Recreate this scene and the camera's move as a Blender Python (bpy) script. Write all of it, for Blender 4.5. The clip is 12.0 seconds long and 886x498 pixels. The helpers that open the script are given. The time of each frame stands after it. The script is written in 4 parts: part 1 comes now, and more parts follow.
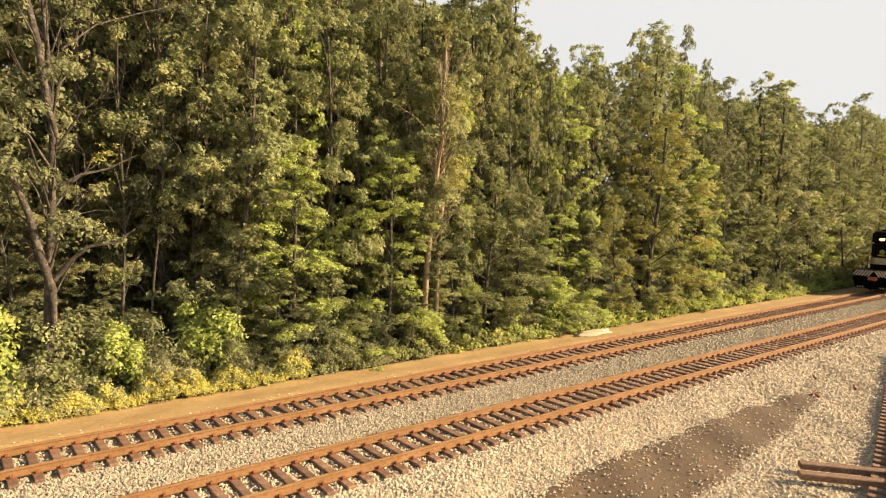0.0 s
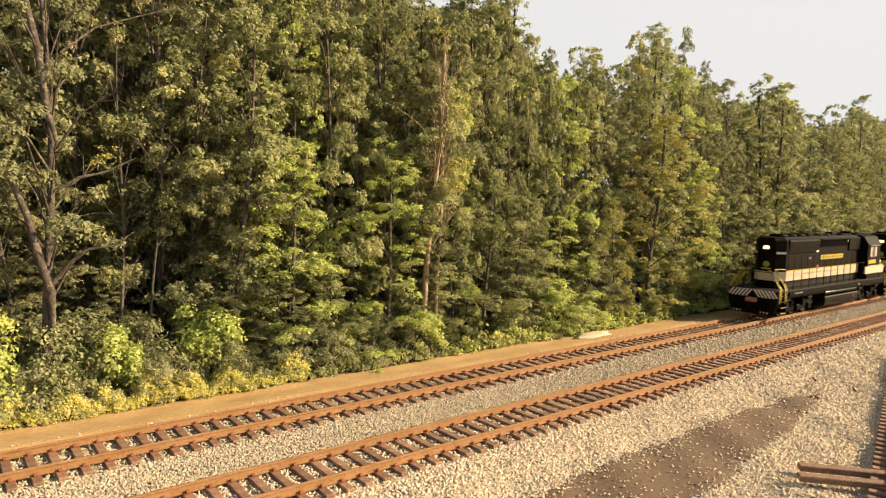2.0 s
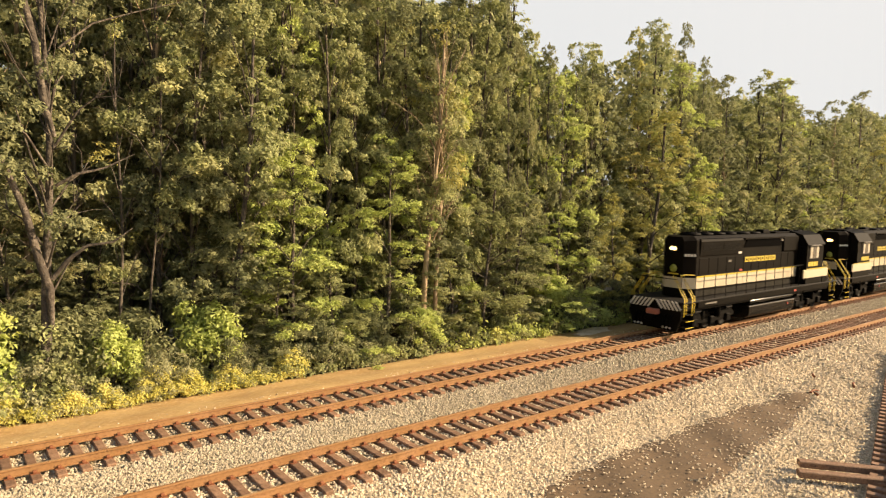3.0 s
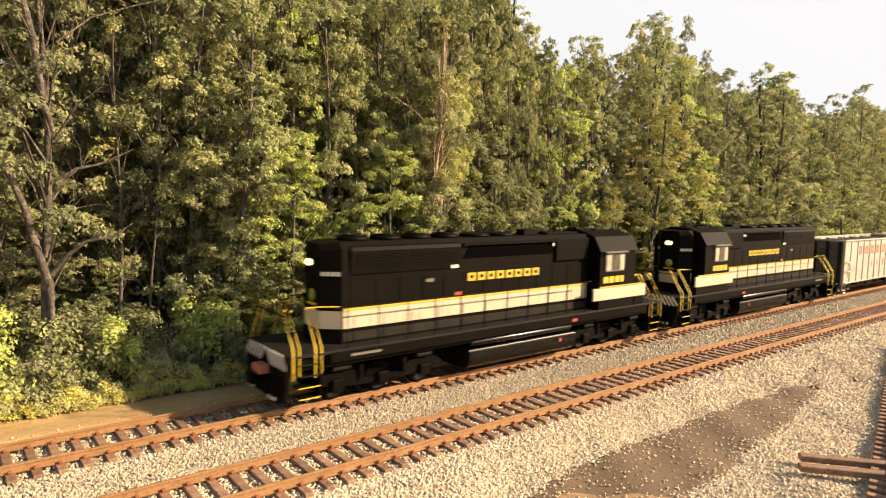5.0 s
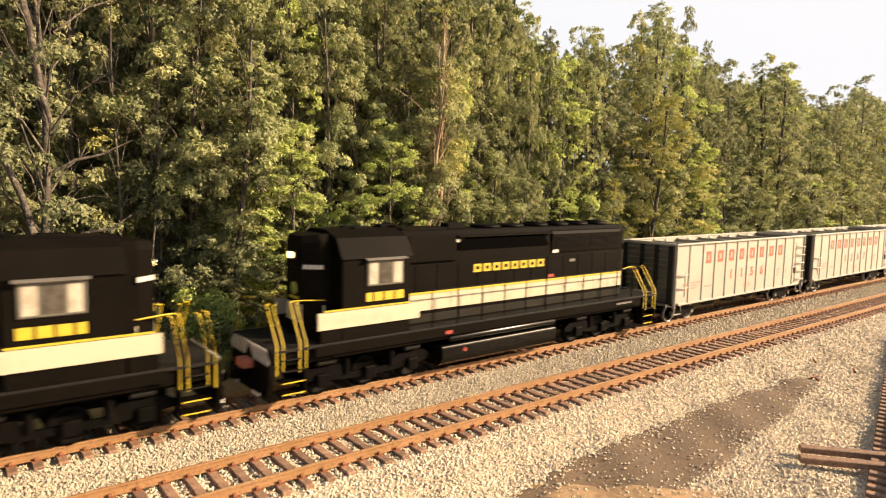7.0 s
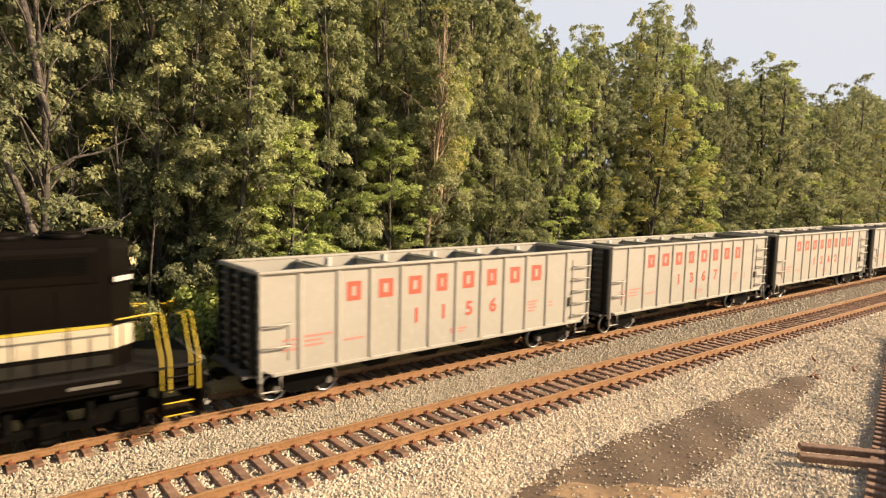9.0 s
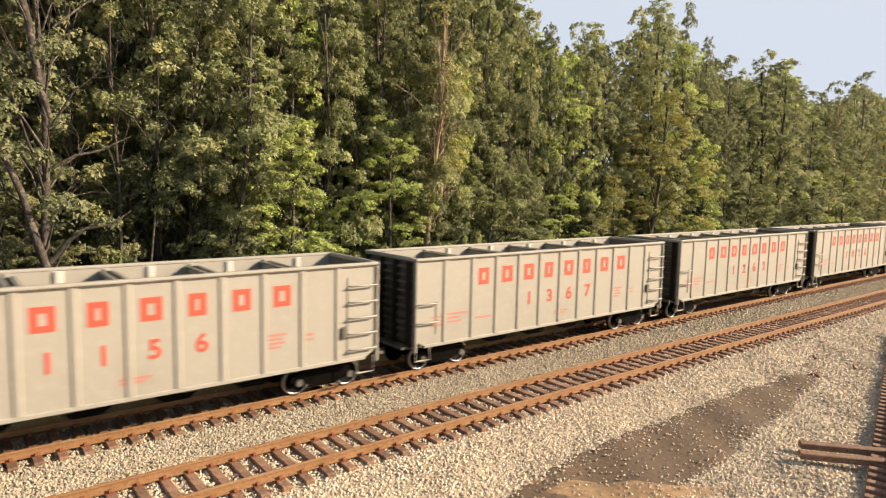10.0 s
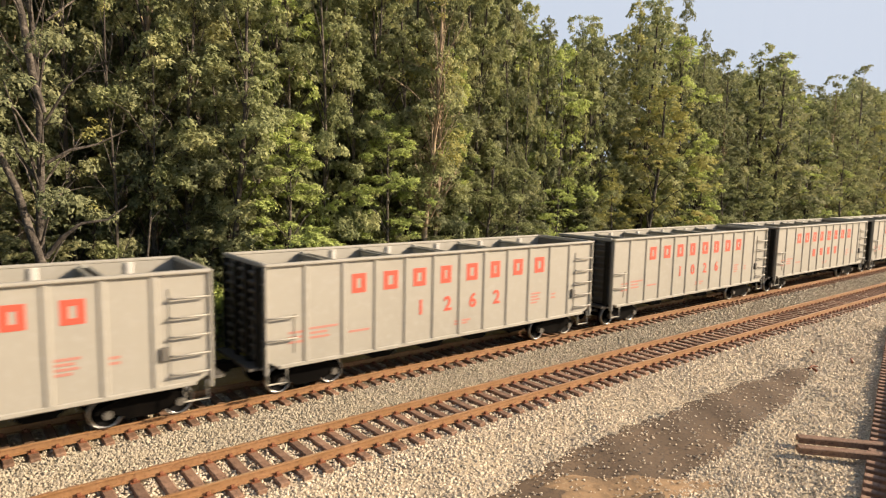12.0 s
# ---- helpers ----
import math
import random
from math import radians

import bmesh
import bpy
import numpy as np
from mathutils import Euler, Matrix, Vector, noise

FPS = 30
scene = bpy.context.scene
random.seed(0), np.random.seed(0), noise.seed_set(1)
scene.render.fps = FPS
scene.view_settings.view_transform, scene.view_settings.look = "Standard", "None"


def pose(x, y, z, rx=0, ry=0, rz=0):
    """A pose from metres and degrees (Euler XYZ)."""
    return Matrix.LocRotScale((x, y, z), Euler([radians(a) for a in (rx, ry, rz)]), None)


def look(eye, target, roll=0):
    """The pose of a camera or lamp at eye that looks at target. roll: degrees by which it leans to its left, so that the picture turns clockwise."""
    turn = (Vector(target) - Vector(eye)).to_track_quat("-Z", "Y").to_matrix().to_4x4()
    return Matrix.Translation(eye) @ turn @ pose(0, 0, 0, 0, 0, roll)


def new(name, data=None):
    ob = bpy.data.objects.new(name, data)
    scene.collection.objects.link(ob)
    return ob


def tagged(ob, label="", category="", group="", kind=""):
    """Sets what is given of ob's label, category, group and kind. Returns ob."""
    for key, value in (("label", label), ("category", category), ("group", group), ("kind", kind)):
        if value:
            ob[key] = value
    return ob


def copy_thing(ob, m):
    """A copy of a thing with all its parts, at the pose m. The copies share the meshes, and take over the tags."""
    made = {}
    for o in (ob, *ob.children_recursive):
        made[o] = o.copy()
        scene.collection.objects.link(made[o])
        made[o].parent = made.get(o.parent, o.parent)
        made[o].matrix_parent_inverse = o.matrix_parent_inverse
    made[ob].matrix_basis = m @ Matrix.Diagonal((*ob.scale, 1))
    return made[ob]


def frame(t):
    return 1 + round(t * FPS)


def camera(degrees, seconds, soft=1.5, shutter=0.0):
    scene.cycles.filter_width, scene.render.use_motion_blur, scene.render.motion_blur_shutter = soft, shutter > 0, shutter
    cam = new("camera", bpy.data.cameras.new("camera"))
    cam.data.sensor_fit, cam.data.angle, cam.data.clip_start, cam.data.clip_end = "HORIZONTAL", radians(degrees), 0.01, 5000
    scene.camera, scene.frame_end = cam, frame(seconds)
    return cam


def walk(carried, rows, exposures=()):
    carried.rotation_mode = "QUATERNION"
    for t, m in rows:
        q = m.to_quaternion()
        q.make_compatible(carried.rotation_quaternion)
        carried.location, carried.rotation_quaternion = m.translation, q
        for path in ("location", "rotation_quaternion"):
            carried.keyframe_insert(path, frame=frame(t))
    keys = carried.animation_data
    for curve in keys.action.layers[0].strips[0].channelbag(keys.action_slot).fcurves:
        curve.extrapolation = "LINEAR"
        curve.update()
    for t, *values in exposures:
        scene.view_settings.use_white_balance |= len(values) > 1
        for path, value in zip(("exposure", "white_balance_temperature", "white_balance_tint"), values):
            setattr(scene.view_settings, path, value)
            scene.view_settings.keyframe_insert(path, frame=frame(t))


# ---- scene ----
S = 1 / 87.1          # model railway scale: the plan below is in full-size metres, the scene is 1:87


def place(x, y, z, rx=0, ry=0, rz=0):
    return pose(x * S, y * S, z * S, rx, ry, rz)


# ---- camera and its path ----
cam = camera(70.2, 12.0, soft=1.1, shutter=0.4)
EYE = (0.0, -13.92, 6.60)
# a small close lens: what is much nearer or farther than the middle of the wood's edge goes soft
cam.data.dof.use_dof = True
cam.data.dof.focus_distance = 0.27
cam.data.dof.aperture_fstop = 36


def view(yaw, pitch, lean, dx, dy, dz):
    eye = Vector((EYE[0] + dx, EYE[1] + dy, EYE[2] + dz)) * S
    a, b = radians(yaw), radians(pitch)
    way = Vector((math.sin(a) * math.cos(b), math.cos(a) * math.cos(b), math.sin(b)))
    return look(eye, eye + way, lean)


PATH = [
    (0, 38.390, -4.320, 1.474, 0, 0, 0),
    (0.5, 38.385, -4.235, 1.448, 0.006, -0.004, 0),
    (1, 38.408, -4.225, 1.445, 0.006, 0.002, 0.004),
    (1.5, 38.414, -4.157, 1.432, 0.006, 0, 0.004),
    (2, 38.425, -4.105, 1.400, 0.014, -0.008, -0.003),
    (2.5, 38.467, -4.206, 1.382, 0.020, 0, 0),
    (3, 38.487, -4.433, 1.374, 0.036, 0.021, -0.004),
    (5, 38.490, -4.925, 1.272, 0.060, 0.075, -0.006),
    (5.5, 38.480, -5.068, 1.275, 0.078, 0.098, -0.014),
    (6, 38.494, -5.250, 1.290, 0.080, 0.106, -0.014),
    (6.5, 38.525, -5.490, 1.280, 0.087, 0.121, -0.012),
    (7, 38.520, -5.676, 1.260, 0.090, 0.134, -0.015),
    (9, 38.584, -5.859, 1.330, 0.080, 0.153, -0.015),
    (9.5, 38.585, -5.950, 1.305, 0.087, 0.160, -0.030),
    (10, 38.555, -5.982, 1.295, 0.088, 0.158, -0.036),
    (10.5, 38.525, -5.955, 1.270, 0.092, 0.158, -0.038),
    (11, 38.545, -5.992, 1.280, 0.100, 0.171, -0.042),
    (11.5, 38.590, -6.170, 1.261, 0.108, 0.186, -0.039),
    (12, 38.769, -6.491, 1.235, 0.138, 0.214, -0.033),
]
LIGHT_STEPS = [(0, 1.05, 8400, 14), (3, 1.05, 8400, 14), (5, 1.24, 8200, 16), (7, 1.26, 8100, 17), (9, 0.95, 7600, 16), (9.5, 0.91, 7100, 15), (12, 0.79, 6900, 14)]
walk(cam, [(t, view(*v)) for t, *v in PATH], exposures=LIGHT_STEPS)

# ---- light ----
SUN_FROM = Vector((1.2, -1.0, 0.8)).normalized()
world = bpy.data.worlds.new("sky")
scene.world = world
world.use_nodes = True
wn = world.node_tree.nodes
sky = wn.new("ShaderNodeTexSky")
sky.sky_type = "NISHITA"
sky.sun_disc = False
sky.sun_elevation = math.asin(SUN_FROM.z)
sky.sun_rotation = math.atan2(SUN_FROM.x, SUN_FROM.y)
world.node_tree.links.new(sky.outputs[0], wn["Background"].inputs[0])
wn["Background"].inputs[1].default_value = 0.08
sun_data = bpy.data.lights.new("sun", "SUN")
sun_data.energy = 5.0
sun_data.angle = radians(1.5)
sun_data.color = (1.0, 0.86, 0.66)
sun = new("sun", sun_data)
sun.matrix_world = look(SUN_FROM * 3, (0, 0, 0))


# ---- materials ----
def material(name, colour, rough=0.7, metal=0.0, spots=(), island=0.0, own=0.0, bump=0.0, bump_size=1.0, emit=None, see=0.0, shine=0.5):
    """spots: rows of (size in full-size metres, colour, from, to): noise that lays another colour over the first."""
    m = bpy.data.materials.new(name)
    m.use_nodes = True
    n, li = m.node_tree.nodes, m.node_tree.links
    b = n["Principled BSDF"]
    b.inputs["Roughness"].default_value = rough
    b.inputs["Metallic"].default_value = metal
    b.inputs["Specular IOR Level"].default_value = shine
    co = n.new("ShaderNodeTexCoord")
    up = n.new("ShaderNodeVectorMath")
    up.operation = "SCALE"
    up.inputs["Scale"].default_value = 1 / S
    li.new(co.outputs["Object"], up.inputs[0])
    base = n.new("ShaderNodeRGB")
    base.outputs[0].default_value = (*colour, 1)
    out = base.outputs[0]
    for size, other, lo, hi in spots:
        tex = n.new("ShaderNodeTexNoise")
        tex.inputs["Scale"].default_value = 1 / size
        tex.inputs["Detail"].default_value = 5
        tex.inputs["Roughness"].default_value = 0.62
        li.new(up.outputs[0], tex.inputs["Vector"])
        ramp = n.new("ShaderNodeMapRange")
        ramp.inputs["From Min"].default_value = lo
        ramp.inputs["From Max"].default_value = hi
        li.new(tex.outputs[0], ramp.inputs["Value"])
        mix = n.new("ShaderNodeMix")
        mix.data_type = "RGBA"
        li.new(ramp.outputs[0], mix.inputs["Factor"])
        li.new(out, mix.inputs["A"])
        mix.inputs["B"].default_value = (*other, 1)
        out = mix.outputs["Result"]
    for amount, node, socket in ((island, "ShaderNodeNewGeometry", "Random Per Island"), (own, "ShaderNodeObjectInfo", "Random")):
        if amount:
            rnd = n.new(node)
            ramp = n.new("ShaderNodeMapRange")
            ramp.inputs["To Min"].default_value = 1 - amount
            ramp.inputs["To Max"].default_value = 1 + amount
            li.new(rnd.outputs[socket], ramp.inputs["Value"])
            hsv = n.new("ShaderNodeHueSaturation")
            li.new(ramp.outputs[0], hsv.inputs["Value"])
            li.new(out, hsv.inputs["Color"])
            out = hsv.outputs[0]
    li.new(out, b.inputs["Base Color"])
    if bump:
        tex = n.new("ShaderNodeTexNoise")
        tex.inputs["Scale"].default_value = 1 / bump_size
        tex.inputs["Detail"].default_value = 6
        li.new(up.outputs[0], tex.inputs["Vector"])
        bm_ = n.new("ShaderNodeBump")
        bm_.inputs["Strength"].default_value = 1
        bm_.inputs["Distance"].default_value = bump * S
        li.new(tex.outputs[0], bm_.inputs["Height"])
        li.new(bm_.outputs[0], b.inputs["Normal"])
    if emit:
        b.inputs["Emission Color"].default_value = (*emit[0], 1)
        b.inputs["Emission Strength"].default_value = emit[1]
    if see:
        tl = n.new("ShaderNodeBsdfTranslucent")
        li.new(out, tl.inputs["Color"])
        ms = n.new("ShaderNodeMixShader")
        ms.inputs[0].default_value = see
        li.new(b.outputs[0], ms.inputs[1])
        li.new(tl.outputs[0], ms.inputs[2])
        li.new(ms.outputs[0], n["Material Output"].inputs[0])
    return m


def leaf_material(name, low, high, other, share):
    """Leaves: each between low and high, clusters and some leaves towards another colour."""
    m = bpy.data.materials.new(name)
    m.use_nodes = True
    n, li = m.node_tree.nodes, m.node_tree.links
    b = n["Principled BSDF"]
    b.inputs["Roughness"].default_value = 0.68
    b.inputs["Specular IOR Level"].default_value = 0.22
    geo = n.new("ShaderNodeNewGeometry")
    ramp = n.new("ShaderNodeValToRGB")
    ramp.color_ramp.elements[0].color = (*low, 1)
    ramp.color_ramp.elements[1].color = (*high, 1)
    co = n.new("ShaderNodeTexCoord")
    clump = n.new("ShaderNodeTexNoise")
    clump.inputs["Scale"].default_value = 0.9 / S
    clump.inputs["Detail"].default_value = 2
    li.new(co.outputs["Object"], clump.inputs["Vector"])
    spread_ = n.new("ShaderNodeMapRange")
    spread_.inputs["From Min"].default_value = 0.32
    spread_.inputs["From Max"].default_value = 0.68
    spread_.inputs["To Max"].default_value = 0.6
    li.new(clump.outputs[0], spread_.inputs["Value"])
    both = n.new("ShaderNodeMath")
    both.operation = "MULTIPLY_ADD"
    li.new(geo.outputs["Random Per Island"], both.inputs[0])
    both.inputs[1].default_value = 0.55
    li.new(spread_.outputs[0], both.inputs[2])
    li.new(both.outputs[0], ramp.inputs[0])
    tex = n.new("ShaderNodeTexNoise")
    tex.inputs["Scale"].default_value = 0.45 / S
    tex.inputs["Detail"].default_value = 3
    li.new(co.outputs["Object"], tex.inputs["Vector"])
    info = n.new("ShaderNodeObjectInfo")
    add = n.new("ShaderNodeMath")
    add.operation = "MULTIPLY_ADD"
    li.new(info.outputs["Random"], add.inputs[0])
    add.inputs[1].default_value = 0.22
    li.new(tex.outputs[0], add.inputs[2])
    mr = n.new("ShaderNodeMapRange")
    mr.inputs["From Min"].default_value = 0.78 - share
    mr.inputs["From Max"].default_value = 0.98 - share
    li.new(add.outputs[0], mr.inputs["Value"])
    mix = n.new("ShaderNodeMix")
    mix.data_type = "RGBA"
    li.new(mr.outputs[0], mix.inputs["Factor"])
    li.new(ramp.outputs[0], mix.inputs["A"])
    mix.inputs["B"].default_value = (*other, 1)
    li.new(mix.outputs["Result"], b.inputs["Base Color"])
    tl = n.new("ShaderNodeBsdfTranslucent")
    li.new(mix.outputs["Result"], tl.inputs["Color"])
    ms = n.new("ShaderNodeMixShader")
    ms.inputs[0].default_value = 0.42
    li.new(b.outputs[0], ms.inputs[1])
    li.new(tl.outputs[0], ms.inputs[2])
    li.new(ms.outputs[0], n["Material Output"].inputs[0])
    return m


RUST = material("rusty_rail_paint", (0.235, 0.12, 0.046), 0.65, 0, [(0.9, (0.3, 0.16, 0.075), 0.42, 0.7), (0.08, (0.16, 0.07, 0.03), 0.52, 0.72)], bump=0.01, bump_size=0.1)
RAIL_TOP = material("worn_rail_head", (0.28, 0.14, 0.06), 0.45, 0.15, [(1.6, (0.42, 0.3, 0.17), 0.48, 0.75)])
SPIKE = material("rusty_spike", (0.2, 0.07, 0.03), 0.7)
TIE = material("brown_tie", (0.22, 0.125, 0.076), 0.75, 0, [(0.35, (0.28, 0.17, 0.11), 0.45, 0.7), (0.06, (0.08, 0.04, 0.025), 0.5, 0.7)], own=0.25, bump=0.015, bump_size=0.12)
STONE = material("pale_ballast_stone", (0.6, 0.5, 0.365), 0.85, 0, [(0.5, (0.5, 0.415, 0.3), 0.4, 0.7)], island=0.34)
STONE_GREY = material("grey_ballast_stone", (0.4, 0.345, 0.248), 0.85, 0, [(0.5, (0.42, 0.36, 0.27), 0.4, 0.7)], island=0.28)
GROUND = material("gravel_ground", (0.48, 0.39, 0.265), 0.9, 0, [(0.12, (0.27, 0.215, 0.145), 0.48, 0.62), (3.0, (0.3, 0.24, 0.17), 0.45, 0.75)], bump=0.06, bump_size=0.14)
SOIL = material("dark_bare_soil", (0.115, 0.077, 0.046), 0.9, 0, [(2.2, (0.155, 0.1, 0.057), 0.45, 0.72), (0.1, (0.07, 0.05, 0.035), 0.5, 0.7)], bump=0.012, bump_size=0.25)
SAND = material("tan_sand", (0.4, 0.27, 0.12), 0.9, 0, [(1.4, (0.33, 0.2, 0.08), 0.42, 0.7), (0.12, (0.5, 0.35, 0.19), 0.52, 0.75)], bump=0.02, bump_size=0.2)
PALE_SAND = material("pale_sand", (0.56, 0.47, 0.34), 0.9, 0, [(0.3, (0.44, 0.36, 0.24), 0.45, 0.7)], bump=0.02, bump_size=0.15)
DRIFT = material("brown_sand", (0.31, 0.195, 0.1), 0.9, 0, [(0.4, (0.17, 0.11, 0.06), 0.45, 0.66), (0.1, (0.36, 0.25, 0.14), 0.55, 0.7)], bump=0.02, bump_size=0.2)
BARK = material("grey_bark", (0.055, 0.045, 0.036), 0.9, 0, [(0.35, (0.15, 0.125, 0.1), 0.48, 0.62), (0.1, (0.035, 0.026, 0.018), 0.5, 0.64)], own=0.3, bump=0.1, bump_size=0.16)
PALE_BARK = material("pale_bark", (0.33, 0.25, 0.165), 0.85, 0, [(0.6, (0.2, 0.13, 0.075), 0.48, 0.65)], bump=0.03, bump_size=0.2)
FOREST_FLOOR = material("leaf_litter", (0.05, 0.04, 0.02), 0.95, 0, [(0.8, (0.08, 0.06, 0.025), 0.45, 0.7)], bump=0.05, bump_size=0.4)
LEAF = leaf_material("green_leaves", (0.127, 0.153, 0.063), (0.44, 0.46, 0.22), (0.52, 0.5, 0.24), 0.12)
# a darker copy of LEAF, also used to put shade into the wood's left
LEAF_DARK = leaf_material("dark_green_leaves", (0.093, 0.112, 0.057), (0.34, 0.352, 0.182), (0.41, 0.39, 0.2), 0.1)
LEAF_BRIGHT = leaf_material("yellow_green_leaves", (0.28, 0.35, 0.1), (0.6, 0.66, 0.24), (0.66, 0.62, 0.22), 0.1)
LEAF_PALE = leaf_material("grey_green_leaves", (0.23, 0.24, 0.14), (0.5, 0.49, 0.29), (0.5, 0.46, 0.27), 0.12)
LEAF_GOLD = leaf_material("autumn_gold_leaves", (0.25, 0.25, 0.08), (0.5, 0.47, 0.17), (0.58, 0.47, 0.16), 0.1)
WEED = leaf_material("yellowed_weeds", (0.52, 0.5, 0.14), (0.78, 0.72, 0.27), (0.7, 0.58, 0.27), 0.2)
SKY_PAINT = material("pale_sky_paint", (0.1, 0.1, 0.1), 1.0, emit=((0.50, 0.71, 1.0), 0.37))


# ---- mesh tools ----
class Shape:
    """Collects faces in full-size metres and makes them into one mesh at scale."""

    def __init__(self):
        self.v, self.f, self.smooth = [], [], []

    def add(self, verts, faces, smooth=False):
        k = len(self.v)
        self.v.extend(verts)
        self.f.extend([tuple(i + k for i in q) for q in faces])
        self.smooth.extend([smooth] * len(faces))
        return self

    def box(self, x0, x1, y0, y1, z0, z1):
        return self.add([(x, y, z) for x in (x0, x1) for y in (y0, y1) for z in (z0, z1)],
                        [(0, 1, 3, 2), (4, 6, 7, 5), (0, 4, 5, 1), (2, 3, 7, 6), (0, 2, 6, 4), (1, 5, 7, 3)])

    def chamfer(self, x0, x1, y0, y1, z0, z1, c):
        """A box with all its edges cut by c."""
        v, idx = [], {}
        for i, x in enumerate((x0, x1)):
            for j, y in enumerate((y0, y1)):
                for k, z in enumerate((z0, z1)):
                    sx, sy, sz = c * (1 - 2 * i), c * (1 - 2 * j), c * (1 - 2 * k)
                    for a, p in enumerate(((x, y + sy, z + sz), (x + sx, y, z + sz), (x + sx, y + sy, z))):
                        idx[i, j, k, a] = len(v)
                        v.append(p)
        f = []
        for i in (0, 1):
            f.append([idx[i, j, k, 0] for j, k in ((0, 0), (0, 1), (1, 1), (1, 0))][::1 if i == 0 else -1])
            f.append([idx[j, i, k, 1] for j, k in ((0, 0), (0, 1), (1, 1), (1, 0))][::-1 if i == 0 else 1])
            f.append([idx[j, k, i, 2] for j, k in ((0, 0), (0, 1), (1, 1), (1, 0))][::1 if i == 0 else -1])
            for j in (0, 1):
                f.append([idx[0, i, j, 1], idx[0, i, j, 2], idx[1, i, j, 2], idx[1, i, j, 1]])
                f.append([idx[i, 0, j, 0], idx[i, 0, j, 2], idx[i, 1, j, 2], idx[i, 1, j, 0]])
                f.append([idx[i, j, 0, 0], idx[i, j, 0, 1], idx[i, j, 1, 1], idx[i, j, 1, 0]])
                for k in (0, 1):
                    f.append([idx[i, j, k, a] for a in range(3)])
        return self.add(v, f)

    def prism(self, outline, lo, hi, axis="y"):
        """A flat outline pushed from lo to hi along an axis; the outline is in the other two axes, in order."""
        def at(p, d):
            return {"x": (d, p[0], p[1]), "y": (p[0], d, p[1]), "z": (p[0], p[1], d)}[axis]
        n = len(outline)
        return self.add([at(p, lo) for p in outline] + [at(p, hi) for p in outline],
                        [tuple(range(n))[::-1], tuple(range(n, 2 * n))] + [(i, (i + 1) % n, n + (i + 1) % n, n + i) for i in range(n)])

    def tube(self, points, radii, n=8):
        pts = [Vector(p) for p in points]
        if isinstance(radii, (int, float)):
            radii = [radii] * len(pts)
        v = []
        for i, p in enumerate(pts):
            d = (pts[min(i + 1, len(pts) - 1)] - pts[max(i - 1, 0)]).normalized()
            a = d.cross(Vector((0, 0, 1)) if abs(d.z) < 0.9 else Vector((0, 1, 0))).normalized()
            b = d.cross(a)
            v += [tuple(p + (a * math.cos(2 * math.pi * k / n) + b * math.sin(2 * math.pi * k / n)) * radii[i]) for k in range(n)]
        f = [(i * n + k, i * n + (k + 1) % n, (i + 1) * n + (k + 1) % n, (i + 1) * n + k) for i in range(len(pts) - 1) for k in range(n)]
        self.add(v, f, True)
        m = len(pts) - 1
        return self.add(v[:n], [tuple(range(n))[::-1]]).add(v[m * n:], [tuple(range(n))])

    def lathe(self, profile, n=20, centre=(0, 0, 0), ring=False):
        """profile: (radius, along y); turned round the y axis."""
        v = [(centre[0] + r * math.cos(2 * math.pi * k / n), centre[1] + y, centre[2] + r * math.sin(2 * math.pi * k / n)) for r, y in profile for k in range(n)]
        f = [(i * n + k, (i + 1) * n + k, (i + 1) * n + (k + 1) % n, i * n + (k + 1) % n) for i in range(len(profile) - 1) for k in range(n)]
        m = len(profile) - 1
        if ring:
            return self.add(v, f + [(m * n + k, k, (k + 1) % n, m * n + (k + 1) % n) for k in range(n)], True)
        return self.add(v, f, True).add(v[:n], [tuple(range(n))]).add(v[m * n:], [tuple(range(n))[::-1]])

    def mesh(self, name, mat, fix=True):
        me = bpy.data.meshes.new(name)
        me.from_pydata([(x * S, y * S, z * S) for x, y, z in self.v], [], self.f)
        me.polygons.foreach_set("use_smooth", self.smooth)
        if fix:
            bm = bmesh.new()
            bm.from_mesh(me)
            bmesh.ops.recalc_face_normals(bm, faces=bm.faces)
            bm.to_mesh(me)
            bm.free()
        me.materials.append(mat)
        me.update()
        return me


def part(name, shape, mat, parent=None, label="", at=None):
    me = shape.mesh(name, mat) if isinstance(shape, Shape) else shape
    ob = new(name, me)
    if parent:
        ob.parent = parent
    if at:
        ob.matrix_basis = at
    return tagged(ob, label)


def sheet(name, verts, faces, mat, smooth=False):
    """A mesh from arrays in full-size metres; faces all have the same number of corners."""
    me = bpy.data.meshes.new(name)
    verts, faces = np.asarray(verts, np.float32) * S, np.asarray(faces, np.int32)
    me.vertices.add(len(verts))
    me.vertices.foreach_set("co", verts.ravel())
    me.loops.add(faces.size)
    me.loops.foreach_set("vertex_index", faces.ravel())
    me.polygons.add(len(faces))
    me.polygons.foreach_set("loop_start", np.arange(len(faces), dtype=np.int32) * faces.shape[1])
    me.update(calc_edges=True)
    me.polygons.foreach_set("use_smooth", np.full(len(faces), smooth))
    me.materials.append(mat)
    me.validate()
    return me


RNG = np.random.default_rng(7)

# ---- ground ----
FAR_Y = 4.494          # middle of the far track; the near track's middle is y = 0


